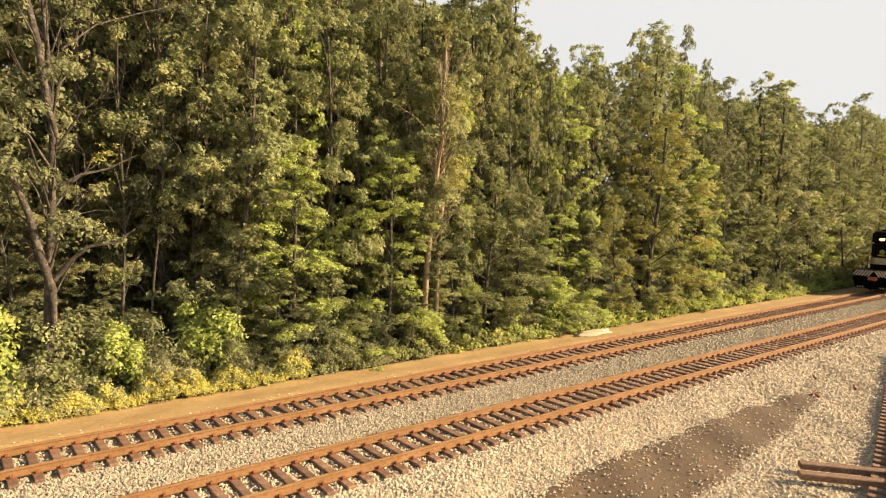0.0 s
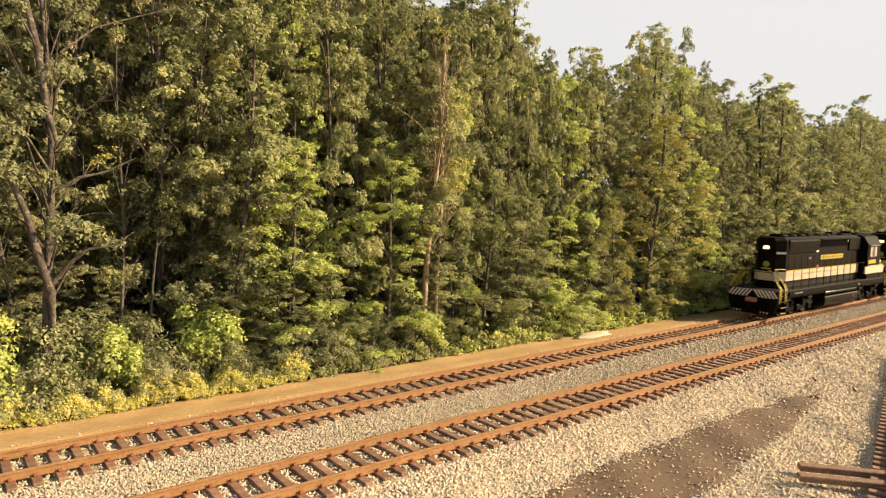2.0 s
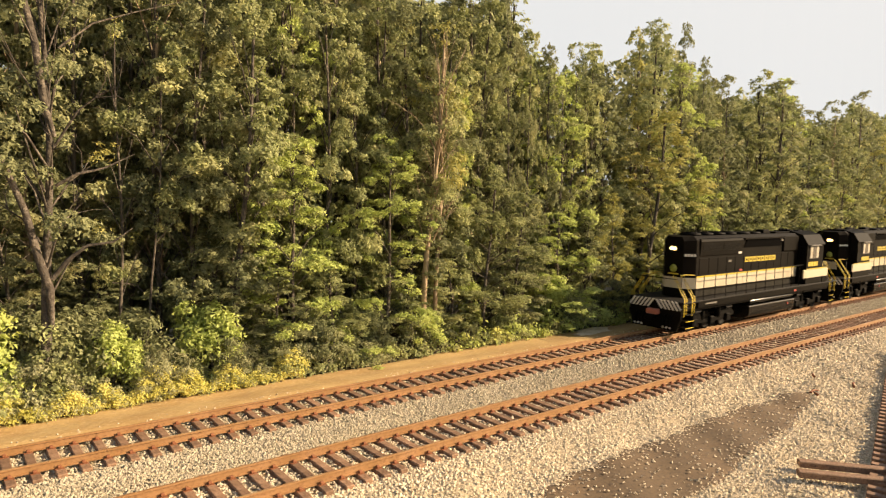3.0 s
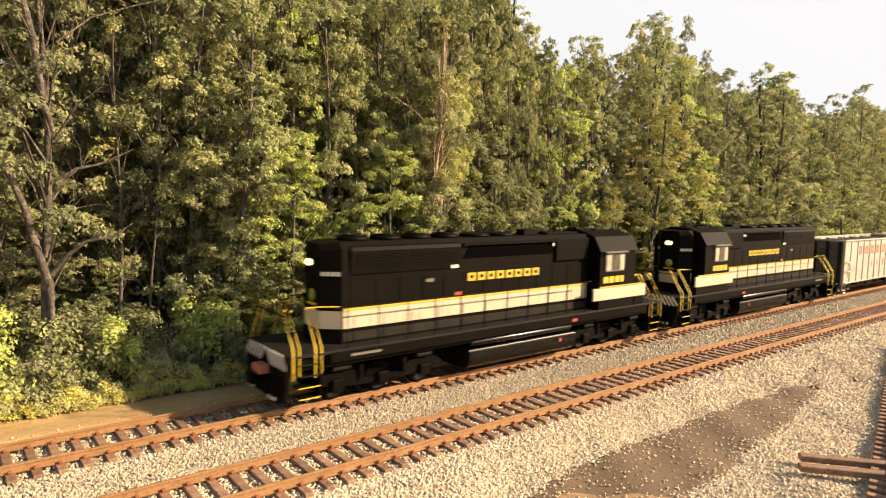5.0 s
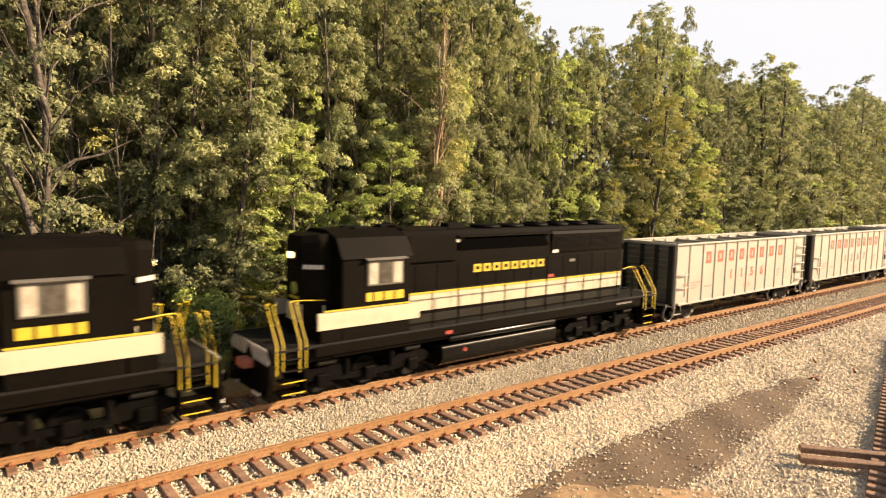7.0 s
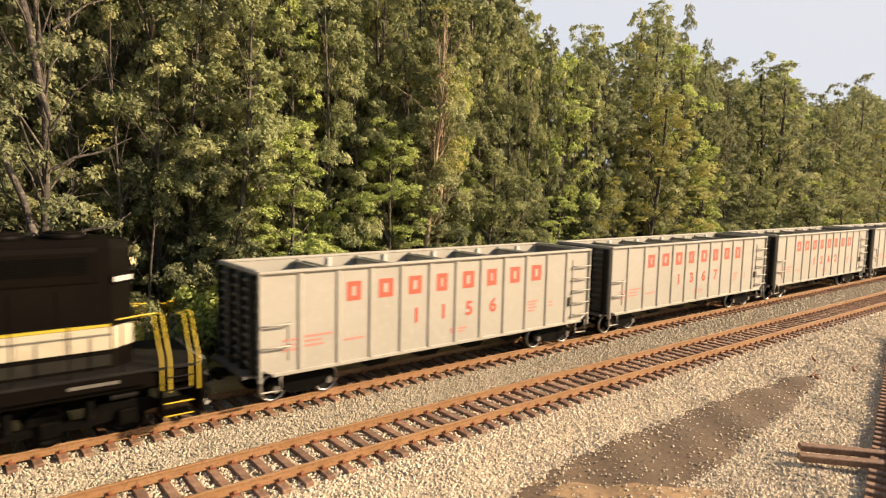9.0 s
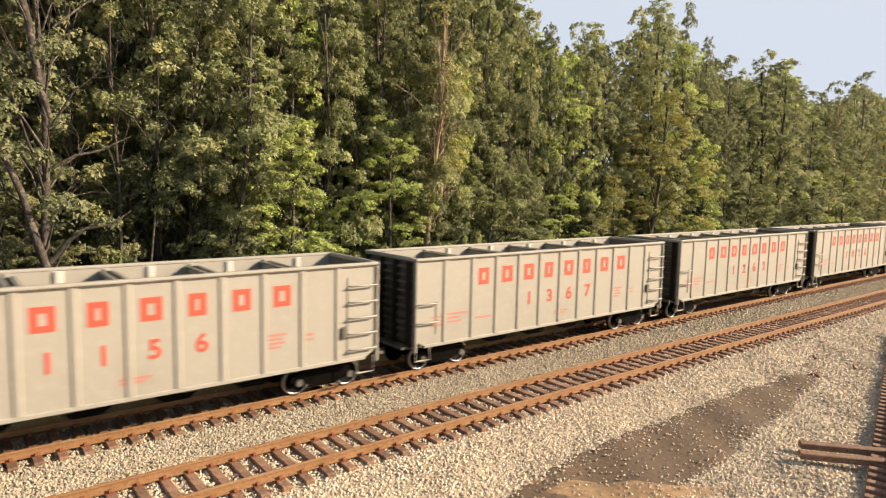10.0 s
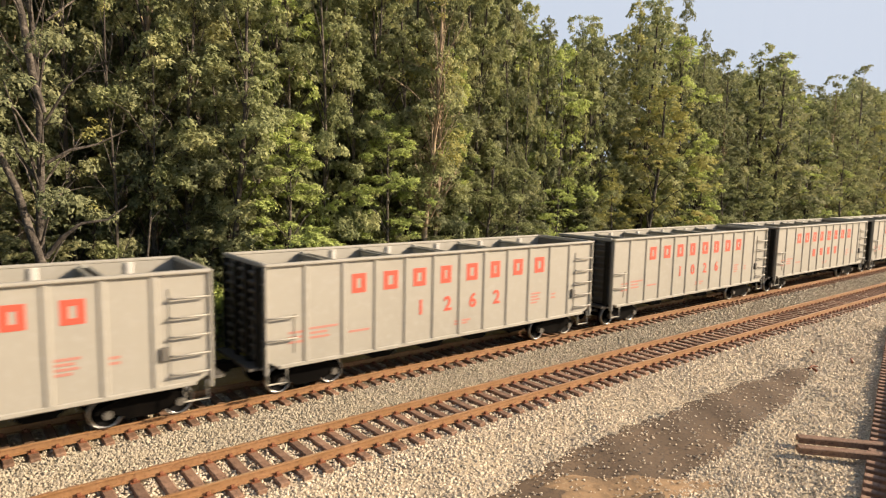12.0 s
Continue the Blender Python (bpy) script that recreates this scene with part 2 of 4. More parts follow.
def ground_height(x, y):
    x, y = np.asarray(x, float), np.asarray(y, float)
    bank = np.clip((np.abs(y - FAR_Y / 2) - 3.9) / 1.6, 0, 1)
    z = -0.31 - 0.17 * bank * bank * (3 - 2 * bank)
    wave = 0.05 * np.sin(x * 0.9 + y * 0.5) * np.sin(y * 1.3 - x * 0.21) + 0.03 * np.sin(x * 2.3 - y * 1.7)
    return z + wave * bank * np.where(y < 0, 1.0, 0.4)


xs = np.concatenate([np.linspace(-900, -30, 12), np.linspace(-25, 110, 240), np.linspace(120, 900, 12)])
ys = np.concatenate([np.linspace(-900, -20, 12), np.linspace(-18, 30, 110), np.linspace(36, 900, 12)])
gx, gy = np.meshgrid(xs, ys, indexing="ij")
gv = np.stack([gx, gy, ground_height(gx, gy)], -1).reshape(-1, 3)
ii, jj = np.meshgrid(np.arange(len(xs) - 1), np.arange(len(ys) - 1), indexing="ij")
k0 = (ii * len(ys) + jj).ravel()
gf = np.stack([k0, k0 + len(ys), k0 + len(ys) + 1, k0 + 1], -1)
tagged(part("ground", sheet("ground", gv, gf, GROUND, True), None), "pale gravel ground of a model railway layout", "ground", kind="structure")


def strip(name, x0, x1, inner, outer, lift, mat, nx=300, ny=8):
    """A sheet that lies a little over the ground between two wavering edges."""
    u, w = np.meshgrid(np.linspace(0, 1, nx), np.linspace(0, 1, ny), indexing="ij")
    x = x0 + (x1 - x0) * u
    y = inner(x) * (1 - w) + outer(x) * w
    edge = np.minimum(1, np.minimum(w, 1 - w) * 1000) * np.minimum(1, np.minimum(u, 1 - u) * 20)
    z = ground_height(x, y) - 0.05 + (lift + 0.05) * edge
    k = (np.arange(nx - 1)[:, None] * ny + np.arange(ny - 1)).ravel()
    return part(name, sheet(name, np.stack([x, y, z], -1).reshape(-1, 3), np.stack([k, k + ny, k + ny + 1, k + 1], -1), mat, True), None)


tagged(strip("sand_shoulder", -90, 240, lambda x: FAR_Y + 1.05 + 0.12 * np.sin(x * 0.8), lambda x: 8.6 + 0.1 * np.sin(x * 0.37), 0.09, SAND, 900, 10),
       "smooth tan sand shoulder along the far track", "ground", kind="structure")
tagged(strip("forest_ground", -90, 240, lambda x: 8.1 + 0.1 * np.sin(x * 0.37) + 0.04 * np.sin(x * 1.9), lambda x: 30 + 0 * x, 0.14, FOREST_FLOOR, 260, 40),
       "dark leaf litter under the trees", "ground", kind="structure")


SOIL_UPPER = [(6, -5.2), (9, -4.2), (11.6, -3.7), (13.4, -3.55), (16.2, -3.45), (19.8, -3.4), (23.1, -3.55), (25.5, -3.8), (26.8, -4.05)]
SOIL_LOWER = [(6, -8.2), (11, -6.75), (14.2, -6.15), (16.4, -5.98), (18.5, -5.62), (20.9, -5.45), (24.0, -4.85), (26.0, -4.35), (26.8, -4.05)]


def soil_inside(x, y):
    """Above 0 inside the bare soil: a long patch that runs slantwise from the track and widens towards the camera."""
    wobble = 0.1 * np.sin(x * 2.1) + 0.07 * np.sin(x * 5.3 + y)
    return np.minimum(np.interp(x, *zip(*SOIL_UPPER)) + wobble - y, y - np.interp(x, *zip(*SOIL_LOWER)) + 0.5 * wobble)


pn = 120
px, py = np.meshgrid(np.linspace(6.5, 27, pn), np.linspace(-9, -2.6, pn), indexing="ij")
inside = soil_inside(px, py)
pz = ground_height(px, py) + np.clip(inside * 0.25, -0.08, 0.03)
k = (np.arange(pn - 1)[:, None] * pn + np.arange(pn - 1)).ravel()
pf = np.stack([k, k + pn, k + pn + 1, k + 1], -1)
keep = (inside.ravel()[pf].max(1) > -0.15)
tagged(part("soil_patch", sheet("soil_patch", np.stack([px, py, pz], -1).reshape(-1, 3), pf[keep], SOIL, True), None),
       "bare dark brown soil patch with scattered stones", "soil", kind="structure")
da, dr = np.meshgrid(np.linspace(0, 2 * np.pi, 49)[:-1], np.linspace(0, 1, 8), indexing="ij")
wob = 1 + 0.18 * np.sin(da * 3 + 1) + 0.1 * np.sin(da * 7)
du, dv = 2.4 * dr * wob * np.cos(da), 1.0 * dr * wob * np.sin(da)
sx, sy = 11.9 + 0.82 * du + 0.57 * dv, -5.45 - 0.57 * du + 0.82 * dv
sz_ = ground_height(sx, sy) + 0.045 - 0.05 * dr ** 3
k = (np.arange(48)[:, None] * 8 + np.arange(7)).ravel()
k2 = ((np.arange(48)[:, None] + 1) % 48 * 8 + np.arange(7)).ravel()
tagged(part("sand_patch", sheet("sand_patch", np.stack([sx, sy, sz_], -1).reshape(-1, 3), np.stack([k, k + 1, k2 + 1, k2], -1), DRIFT, True), None),
       "thin drift of tan sand on the dark soil", "sand", kind="structure")

# ---- tracks ----
TIE_STEP = 0.53


def rail_shape(x0, x1, y):
    r = Shape()
    half = [(0.075, -0.2), (0.075, -0.185), (0.012, -0.165), (0.012, -0.055), (0.04, -0.04), (0.04, -0.008), (0.03, 0.0)]
    outline = [(y + a, b) for a, b in half] + [(y - a, b) for a, b in reversed(half)]
    return r.prism(outline, x0, x1, "x")


tie_shape = Shape().chamfer(-0.115, 0.115, -1.29, 1.29, -0.37, -0.2, 0.02)
TIE_MESH = tie_shape.mesh("tie", TIE)
plate_shape = Shape()
for sy in (-0.7575, 0.7575):
    plate_shape.box(-0.1, 0.1, sy - 0.17, sy + 0.17, -0.2, -0.19)
    for oy in (-0.1, 0.1):
        plate_shape.chamfer(-0.045, 0.045, sy + oy - 0.04, sy + oy + 0.04, -0.19, -0.12, 0.012)
PLATE_MESH = plate_shape.mesh("tie_plate", SPIKE)


def track(label, y, first, last):
    tr = tagged(new("railway_track"), label, "railway track", "railway tracks")
    tr.matrix_basis = place(0, y, 0)
    for side in (-0.7575, 0.7575):
        part("rail", rail_shape(-110, 260, side), RUST, tr, "rust-brown steel rail")
        part("rail_head", Shape().box(-110, 260, side - 0.03, side + 0.03, 0.0005, 0.004), RAIL_TOP, tr, "worn brown running surface")
    n0, n1 = round(first / TIE_STEP), round(last / TIE_STEP)
    for i in range(n0, n1):
        turn = 0.6 * math.sin(i * 12.9898)
        part("tie", TIE_MESH, None, tr, at=place(i * TIE_STEP + 0.02 * math.sin(i * 7.3), 0.02 * math.sin(i * 3.1), 0, 0, 0, turn))
        part("tie_plate", PLATE_MESH, None, tr, at=place(i * TIE_STEP + 0.02 * math.sin(i * 7.3), 0, 0))
    rest = Shape()
    for i in list(range(round(-108 / TIE_STEP), n0)) + list(range(n1, round(258 / TIE_STEP))):
        rest.box(i * TIE_STEP - 0.115, i * TIE_STEP + 0.115, -1.29, 1.29, -0.37, -0.2)
    tagged(part("tie_row", rest, TIE, tr), kind="stuff")
    return tr


track("rusty railway track on brown ties in pale ballast", 0, -4, 64)
track("rusty railway track on brown ties that the train runs on", FAR_Y, -4, 78)

# the end of a siding with two long ties for a switch stand
siding = tagged(new("siding_track"), "dark siding track with two long brown ties at its end", "railway track")
SIDE_AT = place(19.5, -9.55, -0.02, 0, 0, 15)
siding.matrix_basis = SIDE_AT
for i in range(-16, 40):
    part("tie", TIE_MESH, None, siding, at=place(i * 0.45, 0, 0.0))
for sy in (-0.7575, 0.7575):
    part("rail", rail_shape(-8, 19, sy), RUST, siding, "rust-brown steel rail")
for tip_x, tip_y in ((17.9, -7.02), (17.2, -7.3)):
    part("long_tie", Shape().chamfer(0, 2.9, -0.13, 0.13, -0.17, 0.0, 0.02), TIE, siding, "long brown tie", at=SIDE_AT.inverted() @ place(tip_x, tip_y, -0.14, 0, 0, -50))

# ---- stones ----
OCT = np.array([(1, 0, -0.25), (0, 1, -0.25), (-1, 0, -0.25), (0, -1, -0.25), (0, 0, 1)], float)
OCT_F = np.array([(0, 1, 4), (1, 2, 4), (2, 3, 4), (3, 0, 4)])


def stones(name, x, y, z, size, mat, label):
    n = len(x)
    a = RNG.uniform(0, 6.283, n)
    r = size[:, None, None] * RNG.uniform(0.65, 1.25, (n, 5, 1)) * OCT[None] * np.array([1, 1, 0.62])
    r = r + size[:, None, None] * RNG.uniform(-0.28, 0.28, (n, 5, 3))
    c, s = np.cos(a)[:, None], np.sin(a)[:, None]
    vx, vy = r[..., 0] * c - r[..., 1] * s, r[..., 0] * s + r[..., 1] * c
    v = np.stack([vx + x[:, None], vy + y[:, None], r[..., 2] + z[:, None]], -1).reshape(-1, 3)
    f = (OCT_F[None] + 5 * np.arange(n)[:, None, None]).reshape(-1, 3)
    return tagged(part(name, sheet(name, v, f, mat), None), label, "gravel", kind="stuff")


def scatter(n, x0, x1, y0, y1, near):
    """Points that thin out with their distance from the front of the layout."""
    x, y = RNG.uniform(x0, x1, n), RNG.uniform(y0, y1, n)
    d = np.hypot(x, y + 14)
    ok = RNG.uniform(0, 1, n) < np.clip((near / d) ** 1.6, 0, 1)
    return x[ok], y[ok], d[ok]


x, y, d = scatter(215000, 0, 66, -11.5, -1.05, 19)
bare = soil_inside(x, y) - RNG.exponential(0.13, len(x))
ok = (bare < -0.05) | (RNG.uniform(0, 1, len(x)) < np.where(bare < 0.3, 0.2, 0.07))
x, y, d, bare = x[ok], y[ok], d[ok], bare[ok]
sz = RNG.uniform(0.024, 0.053, len(x)) * np.clip(d / 22, 1, 1.7) * np.where(bare > 0, 0.8, 1)
z = ground_height(x, y) + np.where(bare > -0.05, 0.05, 0) + sz * RNG.uniform(-0.1, 0.7, len(x))
z = np.where(y > -1.4, np.minimum(z, -0.25), z)
stones("gravel", x, y, z, sz, STONE, "loose pale cream gravel in front of the tracks")
x, y, d = scatter(90000, -3, 70, 1.15, FAR_Y - 1.15, 19)
sz = RNG.uniform(0.022, 0.048, len(x)) * np.clip(d / 22, 1, 1.8)
z = ground_height(x, y) + 0.01 + sz * RNG.uniform(0.1, 0.9, len(x))
z = np.where((y < 1.35) | (y > FAR_Y - 1.35), np.minimum(z, -0.27), z)
stones("ballast", x, y, z, sz, STONE_GREY, "grey cream ballast between the two tracks")
for name, mid in (("track_ballast", 0.0), ("far_track_ballast", FAR_Y)):
    x, y, d = scatter(42000, -3, 70, mid - 1.15, mid + 1.15, 17)
    off = np.abs((x / TIE_STEP) - np.round(x / TIE_STEP)) * TIE_STEP
    ok = (off > 0.135) & (RNG.uniform(0, 1, len(x)) < (0.85 if mid == 0 else 0.6))
    x, y, d = x[ok], y[ok], d[ok]
    sz = RNG.uniform(0.028, 0.05, len(x)) * np.clip(d / 22, 1, 1.6)
    stones(name, x, y, ground_height(x, y) + 0.03 + sz * 0.4, sz, STONE if mid == 0 else STONE_GREY, "ballast stones between the ties")
x, y = RNG.uniform(-2, 60, 480), RNG.uniform(FAR_Y + 1.25, 6.9, 480)
y = FAR_Y + 1.3 + (y - FAR_Y - 1.25) ** 2 * 0.35
sz = RNG.uniform(0.025, 0.05, len(x))
stones("stray_stones", x, y, ground_height(x, y) + 0.1, sz, STONE, "stray pale stones on the sand shoulder")
rock = Shape()
rv = []
bmr = bmesh.new()
bmesh.ops.create_icosphere(bmr, subdivisions=3, radius=1)
for v in bmr.verts:
    q = v.co * (1 + 0.5 * noise.noise(v.co * 1.9))
    rv.append((q.x * 1.4, q.y * 0.6, q.z * 0.1))
rf = [tuple(v.index for v in fc.verts) for fc in bmr.faces]
bmr.free()
rock.add(rv, rf, True)
tagged(part("sand_heap", rock, PALE_SAND, at=place(27.6, 7.45, -0.33, 0, 0, 4)), "low heap of pale sand beside the track", "sand heap")

# ---- woods ----
def leaves(centre, facing, size, small=False):
    """Pointed folded leaves, or small three-cornered ones: arrays of places, normals and lengths."""
    n = len(centre)
    facing = facing / np.linalg.norm(facing, axis=1, keepdims=True)
    t = RNG.normal(size=(n, 3))
    t -= (t * facing).sum(1, keepdims=True) * facing
    t /= np.linalg.norm(t, axis=1, keepdims=True)
    b = np.cross(facing, t)
    s = size[:, None]
    if small:
        side = b * s * RNG.uniform(0.4, 0.62, (n, 1))
        v = np.stack([centre - t * s * 0.5, centre + t * s * 0.5 - facing * s * 0.08, centre + side + t * s * RNG.uniform(-0.25, 0.25, (n, 1))], 1)
        return v.reshape(-1, 3), np.arange(3 * n).reshape(-1, 3)
    v = np.stack([centre - t * s * 0.5, centre + b * s * 0.33 + facing * s * 0.1, centre + t * s * 0.5 - facing * s * 0.1, centre - b * s * 0.33 + facing * s * 0.1], 1)
    f = np.array([(0, 1, 2), (0, 2, 3)])
    return v.reshape(-1, 3), (f[None] + 4 * np.arange(n)[:, None, None]).reshape(-1, 3)


def sprays(points, radius, count, size, small=False, out=None):
    """Leaves on pads of foliage round the given points: flattened domes with hanging rims, open below, turned outwards."""
    c, nrm = [], []
    for i, (p, r) in enumerate(zip(points, radius)):
        k = max(6, int(count * r * r))
        d = RNG.normal(size=(k, 3)) + np.array([0, 0, 0.7])
        if out is not None:
            d += 0.7 * out[i]
        d /= np.linalg.norm(d, axis=1, keepdims=True)
        lump = 0.78 + 0.34 * np.sin(d[:, :1] * 5 + p[0] * 3) * np.sin(d[:, 1:2] * 5 + p[1] * 7)
        q = d * r * lump * RNG.uniform(0.35, 1.12, (k, 1)) ** 0.6 * np.array([1.0, 1.0, 0.66])
        q[:, 2] -= 0.2 * (q[:, 0] ** 2 + q[:, 1] ** 2) / r
        c.append(np.asarray(p) + q)
        nrm.append(RNG.normal(size=(k, 3)) * 0.46 + d * 0.85 + np.array([0.2, -0.25, 0.3]))
    c, nrm = np.concatenate(c), np.concatenate(nrm)
    return leaves(c, nrm, RNG.uniform(0.6, 1.45, len(c)) * size, small)


def tree(name, height, spread, mats, label, foot=0.25, dens=95, leaf=0.3, number=30, bare=0.0, thick=0.085, pointed=0.5, group="woods", droop=0.3, puff=1.0):
    """A broadleaf tree at the origin, up to a height: trunk, and limbs that each carry a tier of leaf pads with gaps between them."""
    bark, green = mats
    th = tagged(new(name), label, "tree", group)
    lean = RNG.uniform(-0.4, 0.4, 2)
    def stem(u):
        return np.array([lean[0] * u * u * 1.5 + 0.12 * math.sin(u * 7 + lean[1] * 9), lean[1] * u + 0.1 * math.sin(u * 5), height * u - 0.5 * (1 - u)])
    us = np.linspace(0, 0.94, 12)
    pts, rad, outs = [], [], []
    limbs = Shape().tube([stem(u) for u in us], [thick * (1.25 - u) + 0.012 + (0.12 * thick / 0.16 if u == 0 else 0) for u in us], 9)
    for i in range(number):
        u = foot + (1 - foot) * (i + RNG.uniform(0, 1)) / number
        w = (u - foot) / (1 - foot)
        reach = spread * (math.sin(math.pi * min(1, w * 0.85 + 0.13)) ** 0.6 * (1 - pointed * w)) * (1 - 0.55 * max(0.0, (w - 0.72) / 0.28)) * RNG.uniform(0.4, 1.2)
        a = 2.4 * i + RNG.uniform(-0.5, 0.5)
        s0 = stem(max(0.03, u - 0.08 - 0.05 * RNG.uniform()))
        s1 = stem(u) + np.array([math.cos(a) * reach, math.sin(a) * reach, RNG.uniform(-0.1, 0.5) - droop * reach * 0.5 * (1 - w) + 0.25 * w * reach])
        mid = (s0 + s1) / 2 + np.array([0, 0, 0.2 * reach])
        r0 = 0.02 + 0.022 * reach * thick / 0.16
        limbs.tube([s0, mid, s1], [r0, r0 * 0.65, r0 * 0.25], 5)
        if RNG.uniform() < bare:
            for _ in range(3):
                e = s1 + RNG.normal(size=3) * 0.4 + np.array([0, 0, 0.3])
                limbs.tube([mid * 0.4 + s1 * 0.6, (s1 + e) / 2, e], [r0 * 0.4, r0 * 0.25, r0 * 0.12], 4)
            continue
        # a billow of small pads at the limb's end, and a thin one halfway
        for centre, big, many in ((s1, (0.62 + 0.75 * RNG.uniform() ** 1.5) * puff * (1.1 - 0.45 * w), 8), (mid * 0.6 + s1 * 0.4, 0.5 * puff, 3)):
            if reach < 0.9 and many == 3:
                continue
            for _ in range(many):
                d = RNG.normal(size=3) + np.array([math.cos(a) * 0.5, math.sin(a) * 0.5, 0.45])
                d /= np.linalg.norm(d)
                pts.append(centre + d * big * RNG.uniform(0.5, 0.95) * np.array([1.0, 1.0, 0.72]))
                rad.append(big * RNG.uniform(0.3, 0.55))
                outs.append(d)
    for g in (0.95, 0.99):
        pts.append(stem(g))
        rad.append(0.35)
        outs.append(np.array([0, 0, 1.0]))
    part("trunk", limbs, bark, th)
    v, f = sprays(pts, rad, dens, leaf, True, outs)
    part("crown", sheet("crown", v, f, green), None, th)
    return th


def bush(name, height, spread, green, label, dens=110, leaf=0.2, number=22, category="bush"):
    th = tagged(new(name), label, category, "undergrowth")
    pts, rad = [], []
    stems = Shape()
    for i in range(number):
        a, w = RNG.uniform(0, 6.283), RNG.uniform(0.1, 1)
        reach = spread * math.sqrt(RNG.uniform(0.02, 1)) * (1.1 - 0.6 * w)
        p = np.array([math.cos(a) * reach, math.sin(a) * reach * 0.6, height * w])
        stems.tube([(p[0] * 0.1, p[1] * 0.1, -0.2), (p[0] * 0.5, p[1] * 0.5, p[2] * 0.55), p], [0.03, 0.02, 0.008], 4)
        pts.append(p)
        rad.append(RNG.uniform(0.3, 0.6))
    part("stem", stems, BARK, th)
    v, f = sprays(pts, rad, dens * 1.5, leaf, True)
    part("foliage", sheet("foliage", v, f, green), None, th)
    return th


# skyline of the woods: place along the track and height of the tree tops there
SKYLINE = [(-30, 15.8), (1.5, 16.3), (6.2, 17.3), (12.5, 17.2), (15.2, 16.4), (17.0, 16.0), (19.3, 16.0), (21.8, 17.2), (23.1, 14.9), (23.9, 14.2), (26.1, 14.4), (29.9, 15.4), (31.4, 15.9), (35.9, 18.1), (38.8, 15.9),
           (42.9, 15.0), (47.4, 15.5), (51.8, 17.0), (56.4, 14.5), (61.0, 14.4), (67.7, 17.4), (74.4, 16.6), (110, 17)]


def top_at(x, y):
    s = (9 + 13.92) / (y + 13.92)
    return 6.6 + (np.interp(x * s, *zip(*SKYLINE)) - 6.6) / s


# the kinds of trees: the wood's front stands near, with small leaves; farther trees have coarser sprays
SIZES = (dict(leaf=0.125, dens=680), dict(leaf=0.15, dens=370), dict(leaf=0.19, dens=205))
kinds = []
for size in SIZES:
    for mats, label, kw in (
            ((BARK, LEAF), "tall slender green broadleaf tree in the wood", dict(number=28, spread=2.0, foot=0.2, pointed=0.72)),
            ((BARK, LEAF_DARK), "tall dark green broadleaf tree in the wood", dict(number=28, spread=2.5, foot=0.16, pointed=0.66, puff=1.1)),
            ((BARK, LEAF), "leafy green tree with a broad rounded crown", dict(number=24, spread=2.7, foot=0.14, pointed=0.2, droop=0.5, puff=1.2)),
            ((BARK, LEAF_BRIGHT), "sunlit yellow-green broadleaf tree", dict(number=24, spread=2.4, foot=0.08, pointed=0.25, droop=0.5, puff=1.1)),
            ((PALE_BARK, LEAF_DARK), "pale-stemmed dark green tree", dict(number=22, spread=1.9, foot=0.3, pointed=0.6)),
            ((BARK, LEAF_GOLD), "green tree turning autumn gold", dict(number=28, spread=2.0, foot=0.08, pointed=0.5, puff=1.1))):
        kinds.append(tree("tree", 15.0, mats=mats, label=label, **kw, **size))
used = set()


def plant(kind, x, y, height, turn=0.0, wide=1.0):
    """Stand a tree of a kind: the first one is moved, later ones are copies."""
    kind = kind % 6 + (0 if x < 25 and y < 11.8 or x < 8 and y < 13.2 else 6 if y < 14.4 and (x < 25 or x < 45 and y < 12) else 12)
    th = kinds[kind]
    g = height / 15.0
    m = place(x, y, -0.35, 0, 0, turn)
    if kind not in used:
        used.add(kind)
        ob = th
    else:
        ob = copy_thing(th, m)
    ob.matrix_basis = m @ Matrix.Diagonal((g ** 0.5 * wide, g ** 0.5 * wide, g, 1))
    return ob


pick = [1, 0, 4, 2, 1, 0, 3, 1, 4, 0, 2, 1, 0, 3, 2, 1, 5, 0]
n = 0
for y0, step, lo_, hi_ in ((11.2, 2.7, 0.72, 0.95), (13.2, 2.7, 0.9, 1.05), (15.4, 3.3, 0.92, 1.04)):
    x = -7.0
    while x < 84 * (y0 + 14) / 24:
        xx, yy = x + RNG.uniform(-0.8, 0.8), y0 + RNG.uniform(-0.6, 0.6)
        # the front row leaves a dark bay beside the old tree and makes room for the sunlit trees
        if y0 < 12 and (xx < 8.2 or 9.3 < xx < 16.6 or 25 < xx < 30):
            x += step
            continue
        # dark-leaved kinds only up to x = 9, to paint in the bay's shade
        plant(pick[n % len(pick)] if xx > 17 else (2, 0, 1)[n % 3] if xx > 9 else (1, 4)[n % 2], xx, yy, top_at(xx, yy) * RNG.uniform(lo_, hi_) * (0.96 if xx > 24 else 1.0) + 0.35, RNG.uniform(0, 360), RNG.uniform(0.8, 1.25))
        x += step * (1 + max(0, x - 20) / 80)
        n += 1

for k in set(range(len(kinds))) - used:
    kinds[k].matrix_basis = place(2.0 + 3.7 * k, 14.2, -0.35, 0, 0, 40 * k)

